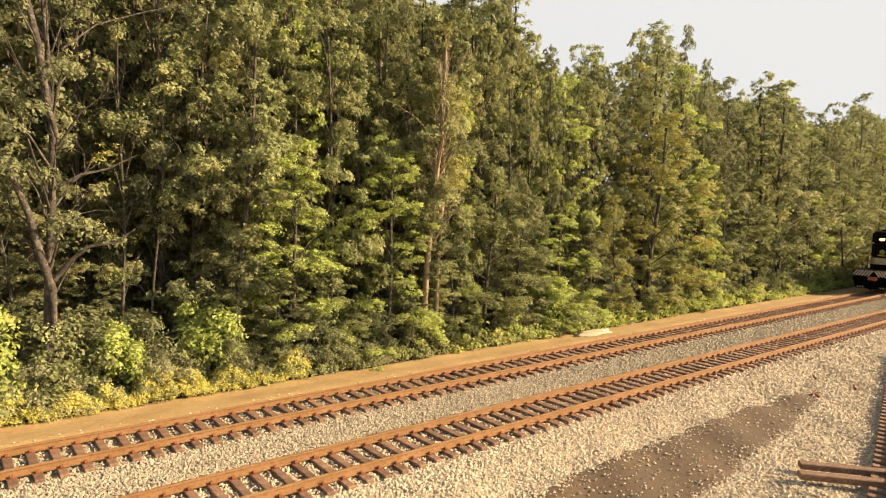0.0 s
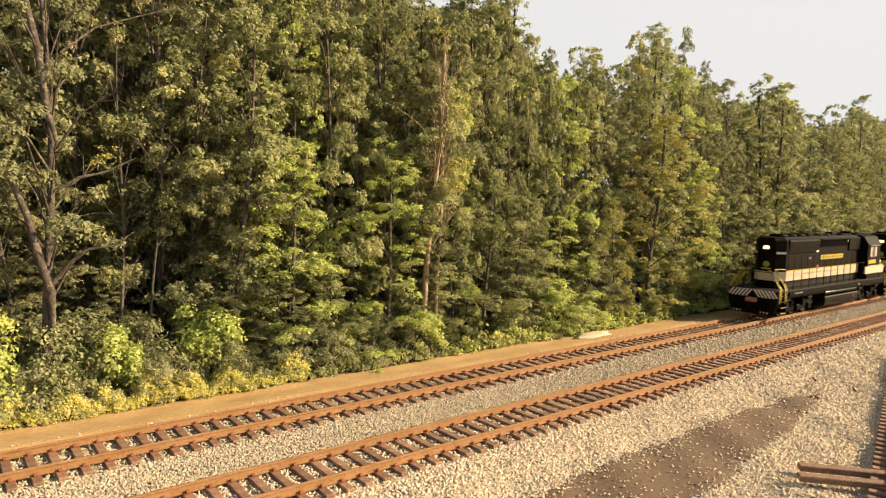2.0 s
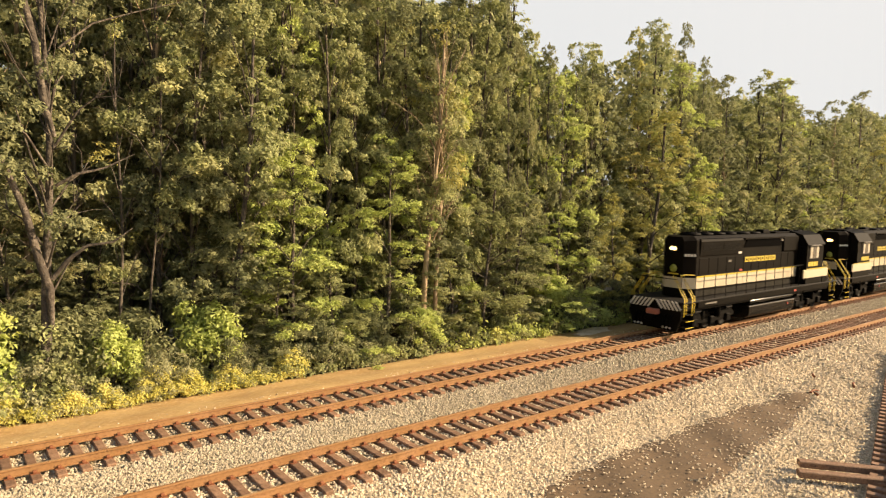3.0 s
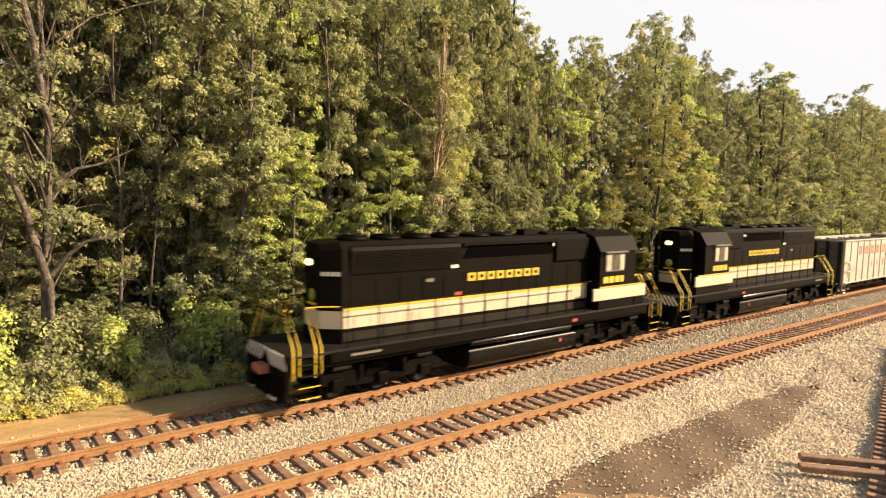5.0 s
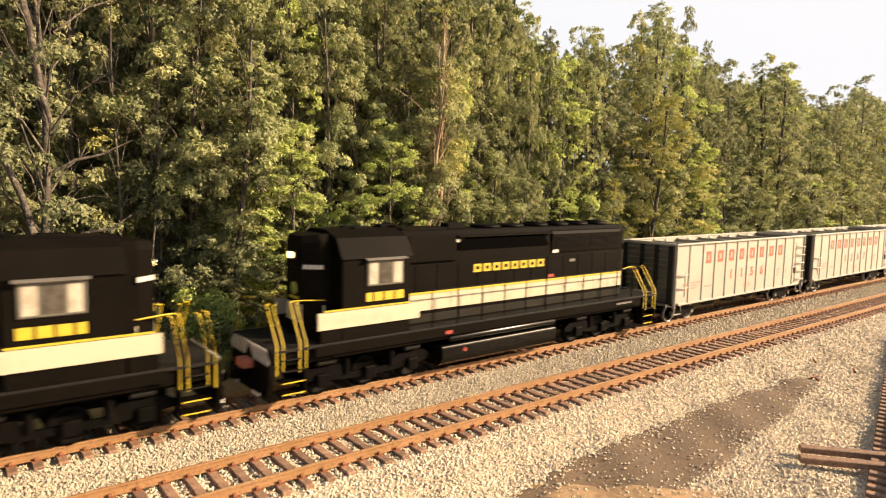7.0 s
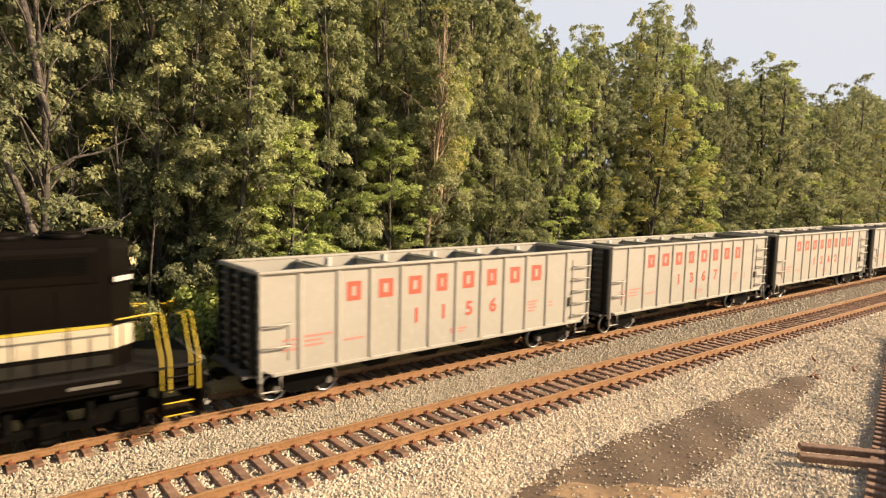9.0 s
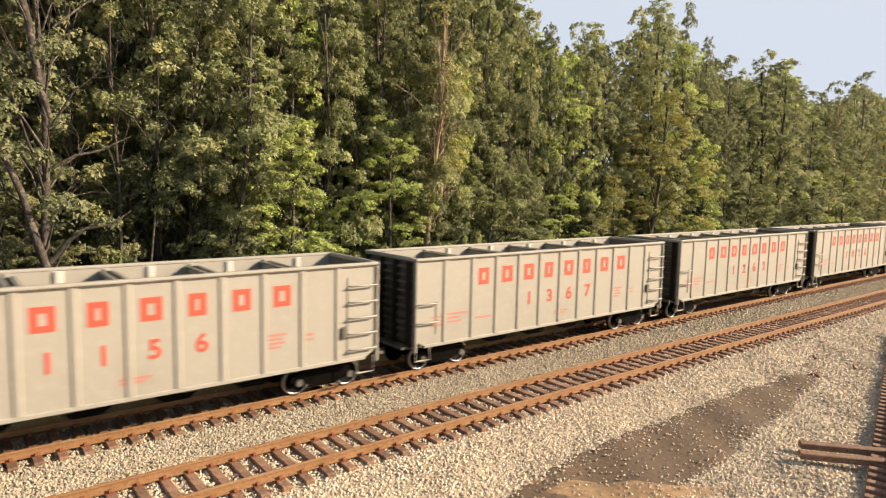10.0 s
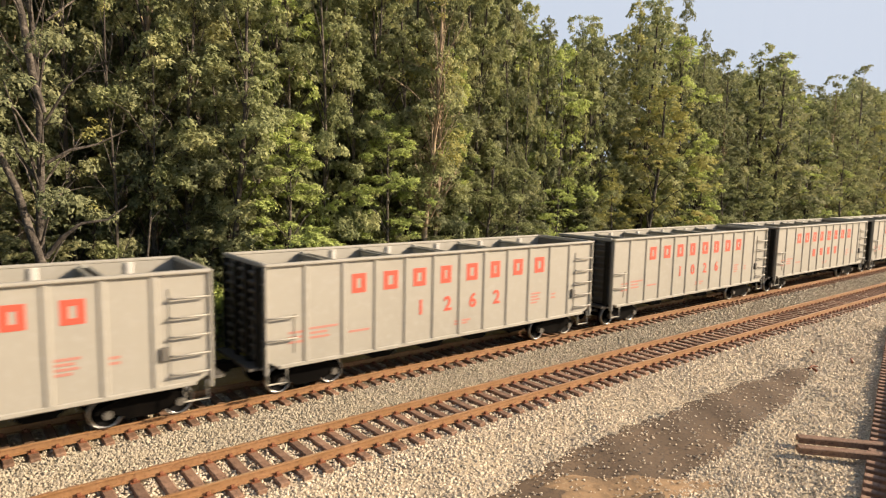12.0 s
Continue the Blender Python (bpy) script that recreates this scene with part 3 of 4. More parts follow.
# the deep of the wood, seen only through gaps
wx = np.concatenate([RNG.uniform(-14, 135, 70000), RNG.uniform(-12, 34, 50000)])
wy = RNG.uniform(16.3, 19, len(wx))
wz = RNG.uniform(0, 1, len(wx)) ** 0.85 * (top_at(wx, wy) * 0.95 - 0.6 * np.abs(np.sin(wx * 0.9) + np.sin(wx * 2.3)))
v, f = leaves(np.stack([wx, wy, wz], -1), RNG.normal(size=(len(wx), 3)) * 0.5 + np.array([0.3, -0.7, 0.4]), RNG.uniform(0.5, 0.95, len(wx)), True)
tagged(part("far_woods", sheet("far_woods", v, f, LEAF_DARK), None), "dense dark green woods behind the front trees", "woods", kind="stuff")

# single trees that stand out at the edge of the wood
old_tree = tree("tree", 14.5, 2.2, (BARK, LEAF_DARK), "old half-bare tree with a grey forked trunk", foot=0.36, number=28, bare=0.72, thick=0.13, dens=430, leaf=0.135)
part("fork", Shape().tube([(0.03, 0, 2.6), (-0.02, 0, 3.9), (-0.3, 0, 4.9), (-0.6, 0.1, 6.3), (-1.1, 0.1, 7.7), (-1.9, 0.2, 9.6), (-2.2, 0.2, 11.5)], [0.06, 0.13, 0.12, 0.1, 0.09, 0.06, 0.02], 8), BARK, old_tree, "leaning grey limb")
part("fork", Shape().tube([(0.2, 0, 8.6), (-0.05, 0, 9.6), (-0.25, 0.05, 11.4), (-0.7, 0.1, 13.6), (-1.0, 0.1, 15.5)], [0.06, 0.11, 0.1, 0.08, 0.04], 8), BARK, old_tree, "upper grey limb")
part("branch", Shape().tube([(0.05, 0, 4.2), (0.45, -0.2, 4.8), (1.0, -0.3, 5.25), (1.7, -0.4, 5.35), (2.3, -0.4, 5.8)], [0.08, 0.07, 0.05, 0.035, 0.015], 7), BARK, old_tree, "bare side branch")
part("branch", Shape().tube([(0.2, 0, 7.1), (0.8, -0.2, 7.5), (1.5, -0.3, 7.7), (2.4, -0.3, 8.2)], [0.06, 0.05, 0.035, 0.015], 6), BARK, old_tree, "bare side branch")
part("branch", Shape().tube([(0.35, 0, 11.3), (1.3, -0.1, 12.2), (2.6, -0.2, 12.8), (4.0, -0.2, 13.4)], [0.035, 0.03, 0.022, 0.01], 6), BARK, old_tree, "long dead branch")
part("branch", Shape().tube([(-0.1, 0, 6.9), (-0.45, -0.1, 8.0), (-0.8, -0.2, 9.4)], [0.045, 0.035, 0.015], 6), BARK, old_tree, "bare side branch")
old_tree.matrix_basis = place(2.6, 8.9, -0.35)
birch = tree("tree", 14.6, 1.5, (PALE_BARK, LEAF_GOLD), "half-bare tree with a pale tan trunk", foot=0.42, number=34, bare=0.7, thick=0.12, dens=430, leaf=0.13, pointed=0.2, droop=-0.5)
birch.matrix_basis = place(17.3, 9.0, -0.35)
birch_b = tree("tree", 12.5, 1.1, (PALE_BARK, LEAF), "slim pale-trunked tree with thin leaves", foot=0.5, number=30, bare=0.5, thick=0.09, dens=430, leaf=0.135)
birch_b.matrix_basis = place(18.2, 9.25, -0.35)
slim = tree("tree", 13.6, 1.7, (BARK, LEAF), "slim dark-stemmed tree with sunlit leaf tiers", foot=0.5, number=17, bare=0.1, thick=0.11, dens=520, leaf=0.14, pointed=0.2)
slim.matrix_basis = place(8.9, 9.9, -0.35)
tiered = tree("tree", 11.4, 2.0, (BARK, LEAF), "thin tree with a few sunlit leaf tiers", foot=0.55, number=8, bare=0.0, thick=0.035, dens=430, leaf=0.15, pointed=0.3)
tiered.matrix_basis = place(6.0, 10.6, -0.35)
bare_red = tree("tree", 13.0, 0.9, (BARK, LEAF_GOLD), "thin bare tree with a few reddish leaves", foot=0.35, number=16, bare=0.85, thick=0.05, dens=220, leaf=0.12)
bare_red.matrix_basis = place(5.0, 11.2, -0.35)
for kind, x, y, hgt, wide in ((3, 11.2, 9.5, 8.9, 1.2), (3, 15.3, 9.4, 9.4, 1.1), (2, 13.2, 10.9, 15.6, 0.9), (0, 10.6, 11.6, 16.4, 1.1), (2, 16.4, 11.2, 16.2, 0.85), (3, 12.0, 11.9, 16.8, 0.8), (0, 14.8, 11.0, 15.0, 0.9), (2, 6.6, 12.5, 17.0, 0.9), (1, 1.6, 11.4, 7.0, 1.1), (1, 4.4, 12.2, 6.0, 1.1),
                              (5, 35.4, 9.4, 12.9, 1.5), (3, 26.6, 9.3, 6.2, 1.3), (3, 28.4, 10.9, 13.9, 0.9), (3, 19.8, 10.2, 12.6, 0.55), (2, 21.4, 9.5, 8.0, 1.35),
                              (1, 23.4, 9.4, 7.0, 1.2), (5, 31.4, 9.2, 7.6, 0.8), (3, 41.4, 9.3, 9.6, 1.0), (2, 38.6, 9.5, 7.5, 1.1), (1, 29.6, 9.6, 6.0, 1.0), (2, 44.6, 9.4, 8.2, 1.1),
                              (2, 48.0, 9.4, 8.0, 1.1), (1, 54.0, 9.6, 16.8, 1.5), (3, 60.0, 9.4, 8.5, 1.0), (2, 67.0, 9.4, 10.0, 1.2),
                              (0, 12.8, 9.6, 5.2, 1.2), (1, 10.2, 9.5, 3.8, 1.3), (2, 17.0, 10.0, 5.6, 1.2), (0, 19.3, 9.5, 4.6, 1.3), (1, 8.4, 10.6, 5.2, 1.1), (1, 7.6, 11.4, 15.0, 1.0), (1, 9.0, 11.0, 11.0, 1.0)):
    plant(kind, x, y, hgt, RNG.uniform(0, 360), wide)

# tall tops that stand out against the sky
for kind, x, wide, more in ((0, 36.6, 1.15, 1.0), (1, 40.8, 0.5, 1.06), (0, 53.0, 1.2, 1.04), (4, 68.5, 1.1, 1.04), (0, 31.6, 0.8, 0.99), (1, 47.5, 0.8, 1.03), (0, 25.6, 0.5, 1.01), (1, 43.5, 0.5, 1.04), (0, 22.0, 0.8, 1.02), (1, 19.8, 0.8, 1.0), (1, 74.5, 1.0, 1.02), (1, 27.4, 0.6, 1.02), (0, 29.6, 0.7, 1.01), (1, 24.2, 0.5, 1.0)):
    plant(kind, x, 11.0, top_at(x, 11.0) * more, 37 * x, wide)


bushes = [bush("bush", 2.0, 1.2, LEAF, "low green leafy bush at the wood's edge", dens=520, leaf=0.105),
          bush("bush", 2.2, 1.0, LEAF_BRIGHT, "bright yellow-green bush in the sun", leaf=0.13, dens=400),
          bush("bush", 1.7, 1.3, LEAF_DARK, "low dark green undergrowth bush", dens=520, leaf=0.1),
          bush("bush", 1.6, 1.2, LEAF_PALE, "pale grey-green bush of small leaves", dens=600, leaf=0.08)]
placed = set()


def put_bush(kind, x, y, g, turn, lift=0.0):
    m = place(x, y, -0.33 + lift, 0, 0, turn) @ Matrix.Diagonal((g, g, g, 1))
    if kind in placed:
        copy_thing(bushes[kind], m).matrix_basis = m
    else:
        placed.add(kind)
        bushes[kind].matrix_basis = m


for x, y, kind, g in ((7.3, 8.9, 1, 1.3), (4.4, 8.8, 1, 1.1), (0.7, 8.9, 1, 1.4), (5.7, 8.75, 3, 1.05), (1.9, 8.7, 3, 1.0), (3.0, 8.6, 3, 0.8), (0.2, 8.6, 0, 0.9), (8.6, 8.7, 3, 0.85),
                      (9.8, 8.7, 0, 0.9), (6.6, 8.6, 0, 0.7), (11.5, 8.8, 2, 1.1), (13.0, 8.8, 0, 1.1), (14.6, 8.7, 2, 1.0), (26.0, 8.9, 1, 1.3), (28.6, 8.9, 0, 1.2),
                      (3.4, 9.7, 2, 1.6), (1.3, 9.8, 2, 1.7), (2.9, 9.1, 0, 1.25), (4.1, 9.5, 2, 1.4), (2.3, 8.4, 3, 1.1), (0.3, 9.5, 2, 1.5), (5.4, 9.6, 2, 1.5), (7.7, 8.6, 1, 1.15), (4.9, 8.55, 1, 0.85), (0.9, 8.5, 1, 0.95)):
    put_bush(kind, x, y + 0.5, g, 20 * x)
x = -5.0
while x < 80:
    put_bush((0, 2, 2, 0, 3)[int(x * 7) % 5] if not 10.5 < x < 20 else 2, x, 9.0 + RNG.uniform(-0.2, 0.5), RNG.uniform(0.55, 1.05), RNG.uniform(0, 360))
    x += RNG.uniform(0.9, 1.5) * (1 + max(0, x - 20) / 60) * (1.5 if 10 < x < 20 else 1)


def weeds(name, x0, x1, n, tall, mat, label, size=0.1, deep=0.3, puff=(0.15, 0.38), count=420):
    x = RNG.uniform(x0, x1, n)
    y = 8.12 + RNG.exponential(deep, n)
    crest = np.clip(0.5 + 0.3 * np.sin(x * 1.9) * np.sin(x * 0.7 + 1) + 0.25 * np.sin(x * 5.1 + y * 3), 0.12, 1)
    z = RNG.uniform(0, 1, n) ** 1.4 * tall * crest - 0.3
    v, f = sprays(np.stack([x, y, z], -1), RNG.uniform(*puff, n), count, size)
    tagged(part(name, sheet(name, v, f, mat), None), label, "weeds", kind="stuff")


weeds("yellow_weeds", -4, 11, 950, 1.1, WEED, "yellowed weeds along the edge of the sand", 0.06, 0.22, (0.1, 0.3), count=1150)
weeds("pale_weeds", -4, 15, 560, 1.7, LEAF_PALE, "pale grey-green weeds along the edge of the sand", 0.065, 0.5, (0.14, 0.34), 900)
weeds("green_weeds", 7, 26, 260, 0.8, LEAF, "low green weeds along the edge of the sand")
weeds("grass_edge", 18, 75, 640, 1.5, LEAF_BRIGHT, "yellow-green grass at the foot of the wood", 0.16, 0.4, (0.25, 0.5), 130)

# small litter on the gravel
for x, y, turn, ln in ((28.5, -3.35, 30, 0.5), (25.8, -4.25, -10, 0.5), (25.7, -4.55, 60, 0.3), (28.4, -4.85, 20, 0.6)):
    tw = Shape().tube([(0, 0, 0), (ln * 0.5, 0.05, 0.06), (ln, -0.03, 0.03)], [0.05, 0.04, 0.02], 6)
    tagged(part("twig", tw, SPIKE, at=place(x, y, float(ground_height(x, y)) + 0.07, 0, 0, turn)), "short dark twig lying on the gravel", "twig", "litter")

# ---- painted sky behind the wood ----
arc = [(-70 + 370 * i / 40, 28 + 22 * math.cos((i - 20) / 20 * 1.5)) for i in range(41)]
bd = Shape().prism(arc + [(x, y + 1.0) for x, y in reversed(arc)], -5, 95, "z")
tagged(part("backdrop", bd, SKY_PAINT), "plain pale blue sky board behind the wood", "backdrop", kind="structure")

# ---- train ----
BLACK = material("black_engine_paint", (0.0036, 0.0027, 0.0018), 0.55, 0, [(1.5, (0.006, 0.0045, 0.003), 0.45, 0.75), (0.12, (0.005, 0.0038, 0.0026), 0.5, 0.7)], shine=0.04)
DARK = material("dark_running_gear", (0.0022, 0.0018, 0.0015), 0.55, 0, [(0.4, (0.006, 0.0045, 0.0033), 0.5, 0.75)], shine=0.06)
GREY_DECK = material("worn_grey_deck", (0.006, 0.0052, 0.0042), 0.75, 0, [(0.5, (0.014, 0.012, 0.0095), 0.5, 0.75)], shine=0.2)
CREAM = material("cream_stripe_paint", (0.43, 0.375, 0.275), 0.5, 0, [(0.7, (0.35, 0.3, 0.21), 0.5, 0.8)])
GOLD = material("gold_lettering", (0.45, 0.335, 0.03), 0.5, 0, [(0.25, (0.36, 0.26, 0.025), 0.5, 0.75)])
YELLOW = material("yellow_handrail_paint", (0.52, 0.37, 0.03), 0.5, 0, [(0.3, (0.42, 0.26, 0.025), 0.5, 0.8)])
WHITE = material("white_paint", (0.55, 0.52, 0.47), 0.5)
RED = material("red_paint", (0.3, 0.035, 0.025), 0.5)
PANE = material("pale_cab_blind", (0.4, 0.36, 0.29), 0.3, 0, [(0.25, (0.3, 0.26, 0.2), 0.45, 0.6)])
BLIND = material("dim_cab_glass", (0.07, 0.062, 0.05), 0.2, 0, [(0.3, (0.035, 0.03, 0.024), 0.45, 0.6)])
GLOSS = material("glossy_black_tank", (0.004, 0.0034, 0.0027), 0.27, 0, [(0.5, (0.007, 0.006, 0.005), 0.5, 0.75)], shine=0.3)
# near-black: the shade inside the intake slot, as a colour
VOID = material("intake_recess_shade", (0.0008, 0.0007, 0.0006), 0.9, shine=0.02)
# a grey lighter than the hood: sunlight on its base, put into the colour
HOOD_GREY = material("sunlit_hood_grey", (0.016, 0.0145, 0.011), 0.8, 0, [(0.6, (0.026, 0.023, 0.018), 0.5, 0.75)], shine=0.1)
SILVER = material("bare_pipe_metal", (0.35, 0.33, 0.3), 0.35, 0.8)
WHEEL_STEEL = material("bright_wheel_steel", (0.42, 0.4, 0.38), 0.28, 1.0)
LAMP = material("lit_headlight", (0.9, 0.8, 0.6), 0.3, emit=((1.0, 0.66, 0.26), 2.6))
EMBLEM = material("green_gold_emblem", (0.25, 0.27, 0.05), 0.5)
BRICK_RED = material("faded_red_box", (0.42, 0.13, 0.08), 0.6)
CAR = material("pale_grey_car_paint", (0.328, 0.306, 0.258), 0.55, 0, [(2.5, (0.282, 0.263, 0.22), 0.45, 0.8), (0.3, (0.36, 0.338, 0.3), 0.5, 0.8)], bump=0.004, bump_size=0.5)
CAR_IN = material("weathered_car_inside", (0.36, 0.345, 0.29), 0.7, 0, [(1.2, (0.26, 0.25, 0.205), 0.45, 0.7)])
CAR_CAP = material("grey_car_brace", (0.2, 0.195, 0.165), 0.65, 0, [(0.6, (0.14, 0.135, 0.11), 0.45, 0.7)])
# much darker than CAR: shade on the car ends is put into the colour
CAR_END = material("shaded_weathered_car_end", (0.11, 0.1, 0.084), 0.7, 0, [(0.8, (0.08, 0.07, 0.058), 0.45, 0.7)])
ORANGE = material("orange_red_lettering", (0.55, 0.08, 0.045), 0.55)
FADED = material("thin_red_lettering", (0.42, 0.19, 0.15), 0.55)


def wheel_set(parent, x, radius, bright=False):
    """Two wheels on an axle that turn together."""
    ws = part("wheelset", Shape().tube([(0, -0.95, 0), (0, 0.95, 0)], 0.09, 10), DARK, parent, at=place(x, 0, radius))
    for s in (-1, 1):
        prof = [(0.1, 0.0), (0.16, 0.06), (radius * 0.72, 0.03), (radius * 0.8, 0.07), (radius, 0.07), (radius, -0.05), (radius + 0.025, -0.065), (radius + 0.025, -0.09), (radius * 0.75, -0.08), (0.1, -0.06)]
        part("wheel", Shape().lathe([(r, s * (0.7575 + y)) for r, y in prof], 24), DARK, ws, "dark steel wheel")
        if bright:
            rim = [(radius * 0.86, 0.072), (radius * 0.87, 0.085), (radius + 0.004, 0.08), (radius + 0.004, -0.05), (radius * 0.86, -0.04)]
            part("wheel_rim", Shape().lathe([(r, s * (0.7575 + y)) for r, y in rim], 24, ring=True), WHEEL_STEEL, ws, "bright steel rim")
    return ws


def letter_frame(x, w, h, z, y, side, stroke):
    """One plain hollow block."""
    y0, y1 = sorted((y, y + side * 0.012))
    b = Shape().box(x, x + w, y0, y1, z, z + stroke).box(x, x + w, y0, y1, z + h - stroke, z + h)
    return b.box(x, x + stroke * 1.15, y0, y1, z + stroke, z + h - stroke).box(x + w - stroke * 1.15, x + w, y0, y1, z + stroke, z + h - stroke)


def word_blocks(parent, x0, pitch, w, h, z, y, side, mat):
    """A name as eight plain hollow blocks."""
    for k in range(8):
        part("letter_block", letter_frame(x0 + k * pitch, w, h, z, y, side, 0.09), mat, parent)


def locomotive(label):
    lo = tagged(new("locomotive"), label, "locomotive", "train")
    # frame and deck
    fr = part("frame", Shape().chamfer(-9.3, 9.3, -1.45, 1.45, 1.25, 1.68, 0.04), BLACK, lo)
    part("deck", Shape().chamfer(-9.55, 9.55, -1.56, 1.56, 1.68, 1.78, 0.02), GREY_DECK, lo, "worn grey walkway deck")
    for s in (-1, 1):
        part("side_sill", Shape().box(-8.2, 8.2, s * 1.57 - 0.02, s * 1.57 + 0.02, 1.42, 1.72), BLACK, lo)
    # long hood with chamfered nose edge and rounded roof edges
    def hood(x0, x1, w, z1, nose0, nose1, zb=1.78):
        h = Shape()
        sec = [(-w, zb), (-w, z1 - 0.22), (-w + 0.2, z1), (w - 0.2, z1), (w, z1 - 0.22), (w, zb)]
        xs_ = [(x0, 0.55 if nose0 else 1.0), (x0 + (0.55 if nose0 else 0.0), 1.0), (x1 - (0.45 if nose1 else 0.0), 1.0), (x1, 0.6 if nose1 else 1.0)]
        v, n_ = [], len(sec)
        for xx, g in xs_:
            v += [(xx, yy * g, zz - (0.06 if g < 1 and zz > 3 else 0)) for yy, zz in sec]
        f = [tuple(range(n_))[::-1], tuple(range(3 * n_, 4 * n_))]
        f += [(i * n_ + k, i * n_ + (k + 1) % n_, (i + 1) * n_ + (k + 1) % n_, (i + 1) * n_ + k) for i in range(3) for k in range(n_)]
        return h.add(v, f)
    hd = part("long_hood", hood(-8.05, 4.6, 0.95, 5.03, True, False), BLACK, lo)
    part("short_hood", hood(7.0, 8.15, 0.95, 5.03, False, True), BLACK, lo)
    for s in (-1, 1):
        # flared radiator housing, its grille and slats
        rad = Shape().prism([(s * 0.93, 3.9), (s * 0.975, 4.0), (s * 1.04, 4.74), (s * 1.0, 4.86), (s * 0.9, 4.9)], -7.2, -2.7, "x")
        rd = part("radiator", rad, BLACK, lo)
        for k in range(9):
            z = 4.22 + k * 0.05
            part("louvre", Shape().box(-7.0, -5.1, s * (0.995 + (z - 4.22) * 0.09) - 0.02, s * (0.995 + (z - 4.22) * 0.09) + 0.025, z, z + 0.02), DARK, rd)
            part("louvre", Shape().box(-4.9, -2.9, s * (0.995 + (z - 4.22) * 0.09) - 0.02, s * (0.995 + (z - 4.22) * 0.09) + 0.025, z, z + 0.02), DARK, rd)
        # a flat raised panel; its black paint stands in for the recess's shade
        part("air_intake", Shape().prism([(-2.5, 4.32), (2.25, 4.32), (2.25, 4.78), (-2.2, 4.78)], s * 0.94, s * 1.0, "y"), VOID, lo, "air intake panel, recess shade painted black")
        part("intake_lintel", Shape().box(-2.6, 2.35, s * 0.94 if s > 0 else -1.1, 1.1 if s > 0 else s * 0.94, 4.78, 4.86), BLACK, lo)
        part("blower_duct", Shape().chamfer(2.4, 4.5, min(s * 0.9, s * 1.06), max(s * 0.9, s * 1.06), 3.95, 4.88, 0.04), BLACK, lo)
        for k in range(12):
            x = -7.2 + k * 0.95
            part("hood_door", Shape().chamfer(x, x + 0.9, min(s * 0.93, s * 0.968), max(s * 0.93, s * 0.968), 2.95, 3.85, 0.012), BLACK, lo)
        for k in range(12):
            x = -7.45 + k * 1.0
            part("stripe_panel", Shape().box(x, x + 0.985, min(s * 0.94, s * 0.985), max(s * 0.94, s * 0.985), 2.27, 2.84), CREAM, lo, "cream stripe panel")
        # strip that paints the sun on the hood's base
        part("hood_base", Shape().box(-7.45, 4.5, min(s * 0.94, s * 0.975), max(s * 0.94, s * 0.975), 1.86, 2.14), HOOD_GREY, lo, "hood base strip with sunlit grey in its colour")
        part("stripe_edge", Shape().box(-7.45, 4.55, min(s * 0.94, s * 0.99), max(s * 0.94, s * 0.99), 2.85, 2.92), GOLD, lo, "thin gold line")
        # cab side, window and stripe
        part("cab_stripe", Shape().box(4.35, 8.1, min(s * 1.45, s * 1.535), max(s * 1.45, s * 1.535), 2.19, 2.71), CREAM, lo, "cream cab stripe")
        part("cab_line", Shape().box(4.75, 7.9, min(s * 1.5, s * 1.535), max(s * 1.5, s * 1.535), 2.73, 2.78), GOLD, lo, "thin gold line")
        part("short_hood_panel", Shape().box(7.3, 8.0, min(s * 0.9, s * 1.52), max(s * 0.9, s * 1.52), 1.78, 2.19), BLACK, lo)
        wf = part("cab_window", Shape().chamfer(5.04, 6.42, min(s * 1.5, s * 1.56), max(s * 1.5, s * 1.56), 3.4, 4.24, 0.03), CAR_END, lo)
        for xa, xb in ((5.12, 5.44), (5.5, 5.98), (6.04, 6.34)):
            part("pane", Shape().box(xa, xb, min(s * 1.555, s * 1.57), max(s * 1.555, s * 1.57), 3.47, 4.16), PANE if xa != 5.5 else BLIND, wf)
        part("sunshade", Shape().prism([(s * 1.5, 4.28), (s * 1.7, 4.24), (s * 1.7, 4.27), (s * 1.5, 4.33)], 4.95, 6.5, "x"), CAR_END, lo)
        for k, (xa, xb) in enumerate(((5.0, 5.33), (5.4, 5.73), (5.8, 6.13), (6.2, 6.42))):
            part("number_bar", Shape().box(xa, xb, min(s * 1.5, s * 1.516), max(s * 1.5, s * 1.516), 2.92, 3.2), GOLD, lo)
        word_blocks(lo, -2.28, 0.485, 0.38, 0.3, 3.46, s * 0.968, s, GOLD)
        for xx, zz, m_ in ((-3.1, 3.98, WHITE), (3.35, 3.95, RED), (-4.2, 3.55, CAR_END), (2.0, 4.6, WHITE), (-2.9, 2.98, RED)):
            part("warning_plate", Shape().box(xx, xx + 0.34, min(s * 0.95, s * 0.985 if zz < 3.9 else s * 1.0), max(s * 0.95, s * 0.985 if zz < 3.9 else s * 1.0), zz, zz + 0.12), m_, lo)
        # fuel tank pipes, handrails
        part("air_reservoir", Shape().tube([(-2.5, s * 1.42, 1.26), (-2.4, s * 1.42, 1.26), (2.9, s * 1.42, 1.26), (3.0, s * 1.42, 1.26)], [0.09, 0.13, 0.13, 0.09], 16), GLOSS, lo, "glossy black air reservoir")
        part("walkway_rail", Shape().tube([(-8.1, s * 1.5, 3.06), (4.2, s * 1.5, 3.06)], 0.022, 6), DARK, lo)
        for k in range(11):
            x = -7.6 + k * 1.14
            part("stanchion", Shape().tube([(x, s * 1.5, 1.75), (x, s * 1.5, 3.06)], 0.022, 5), DARK, lo)
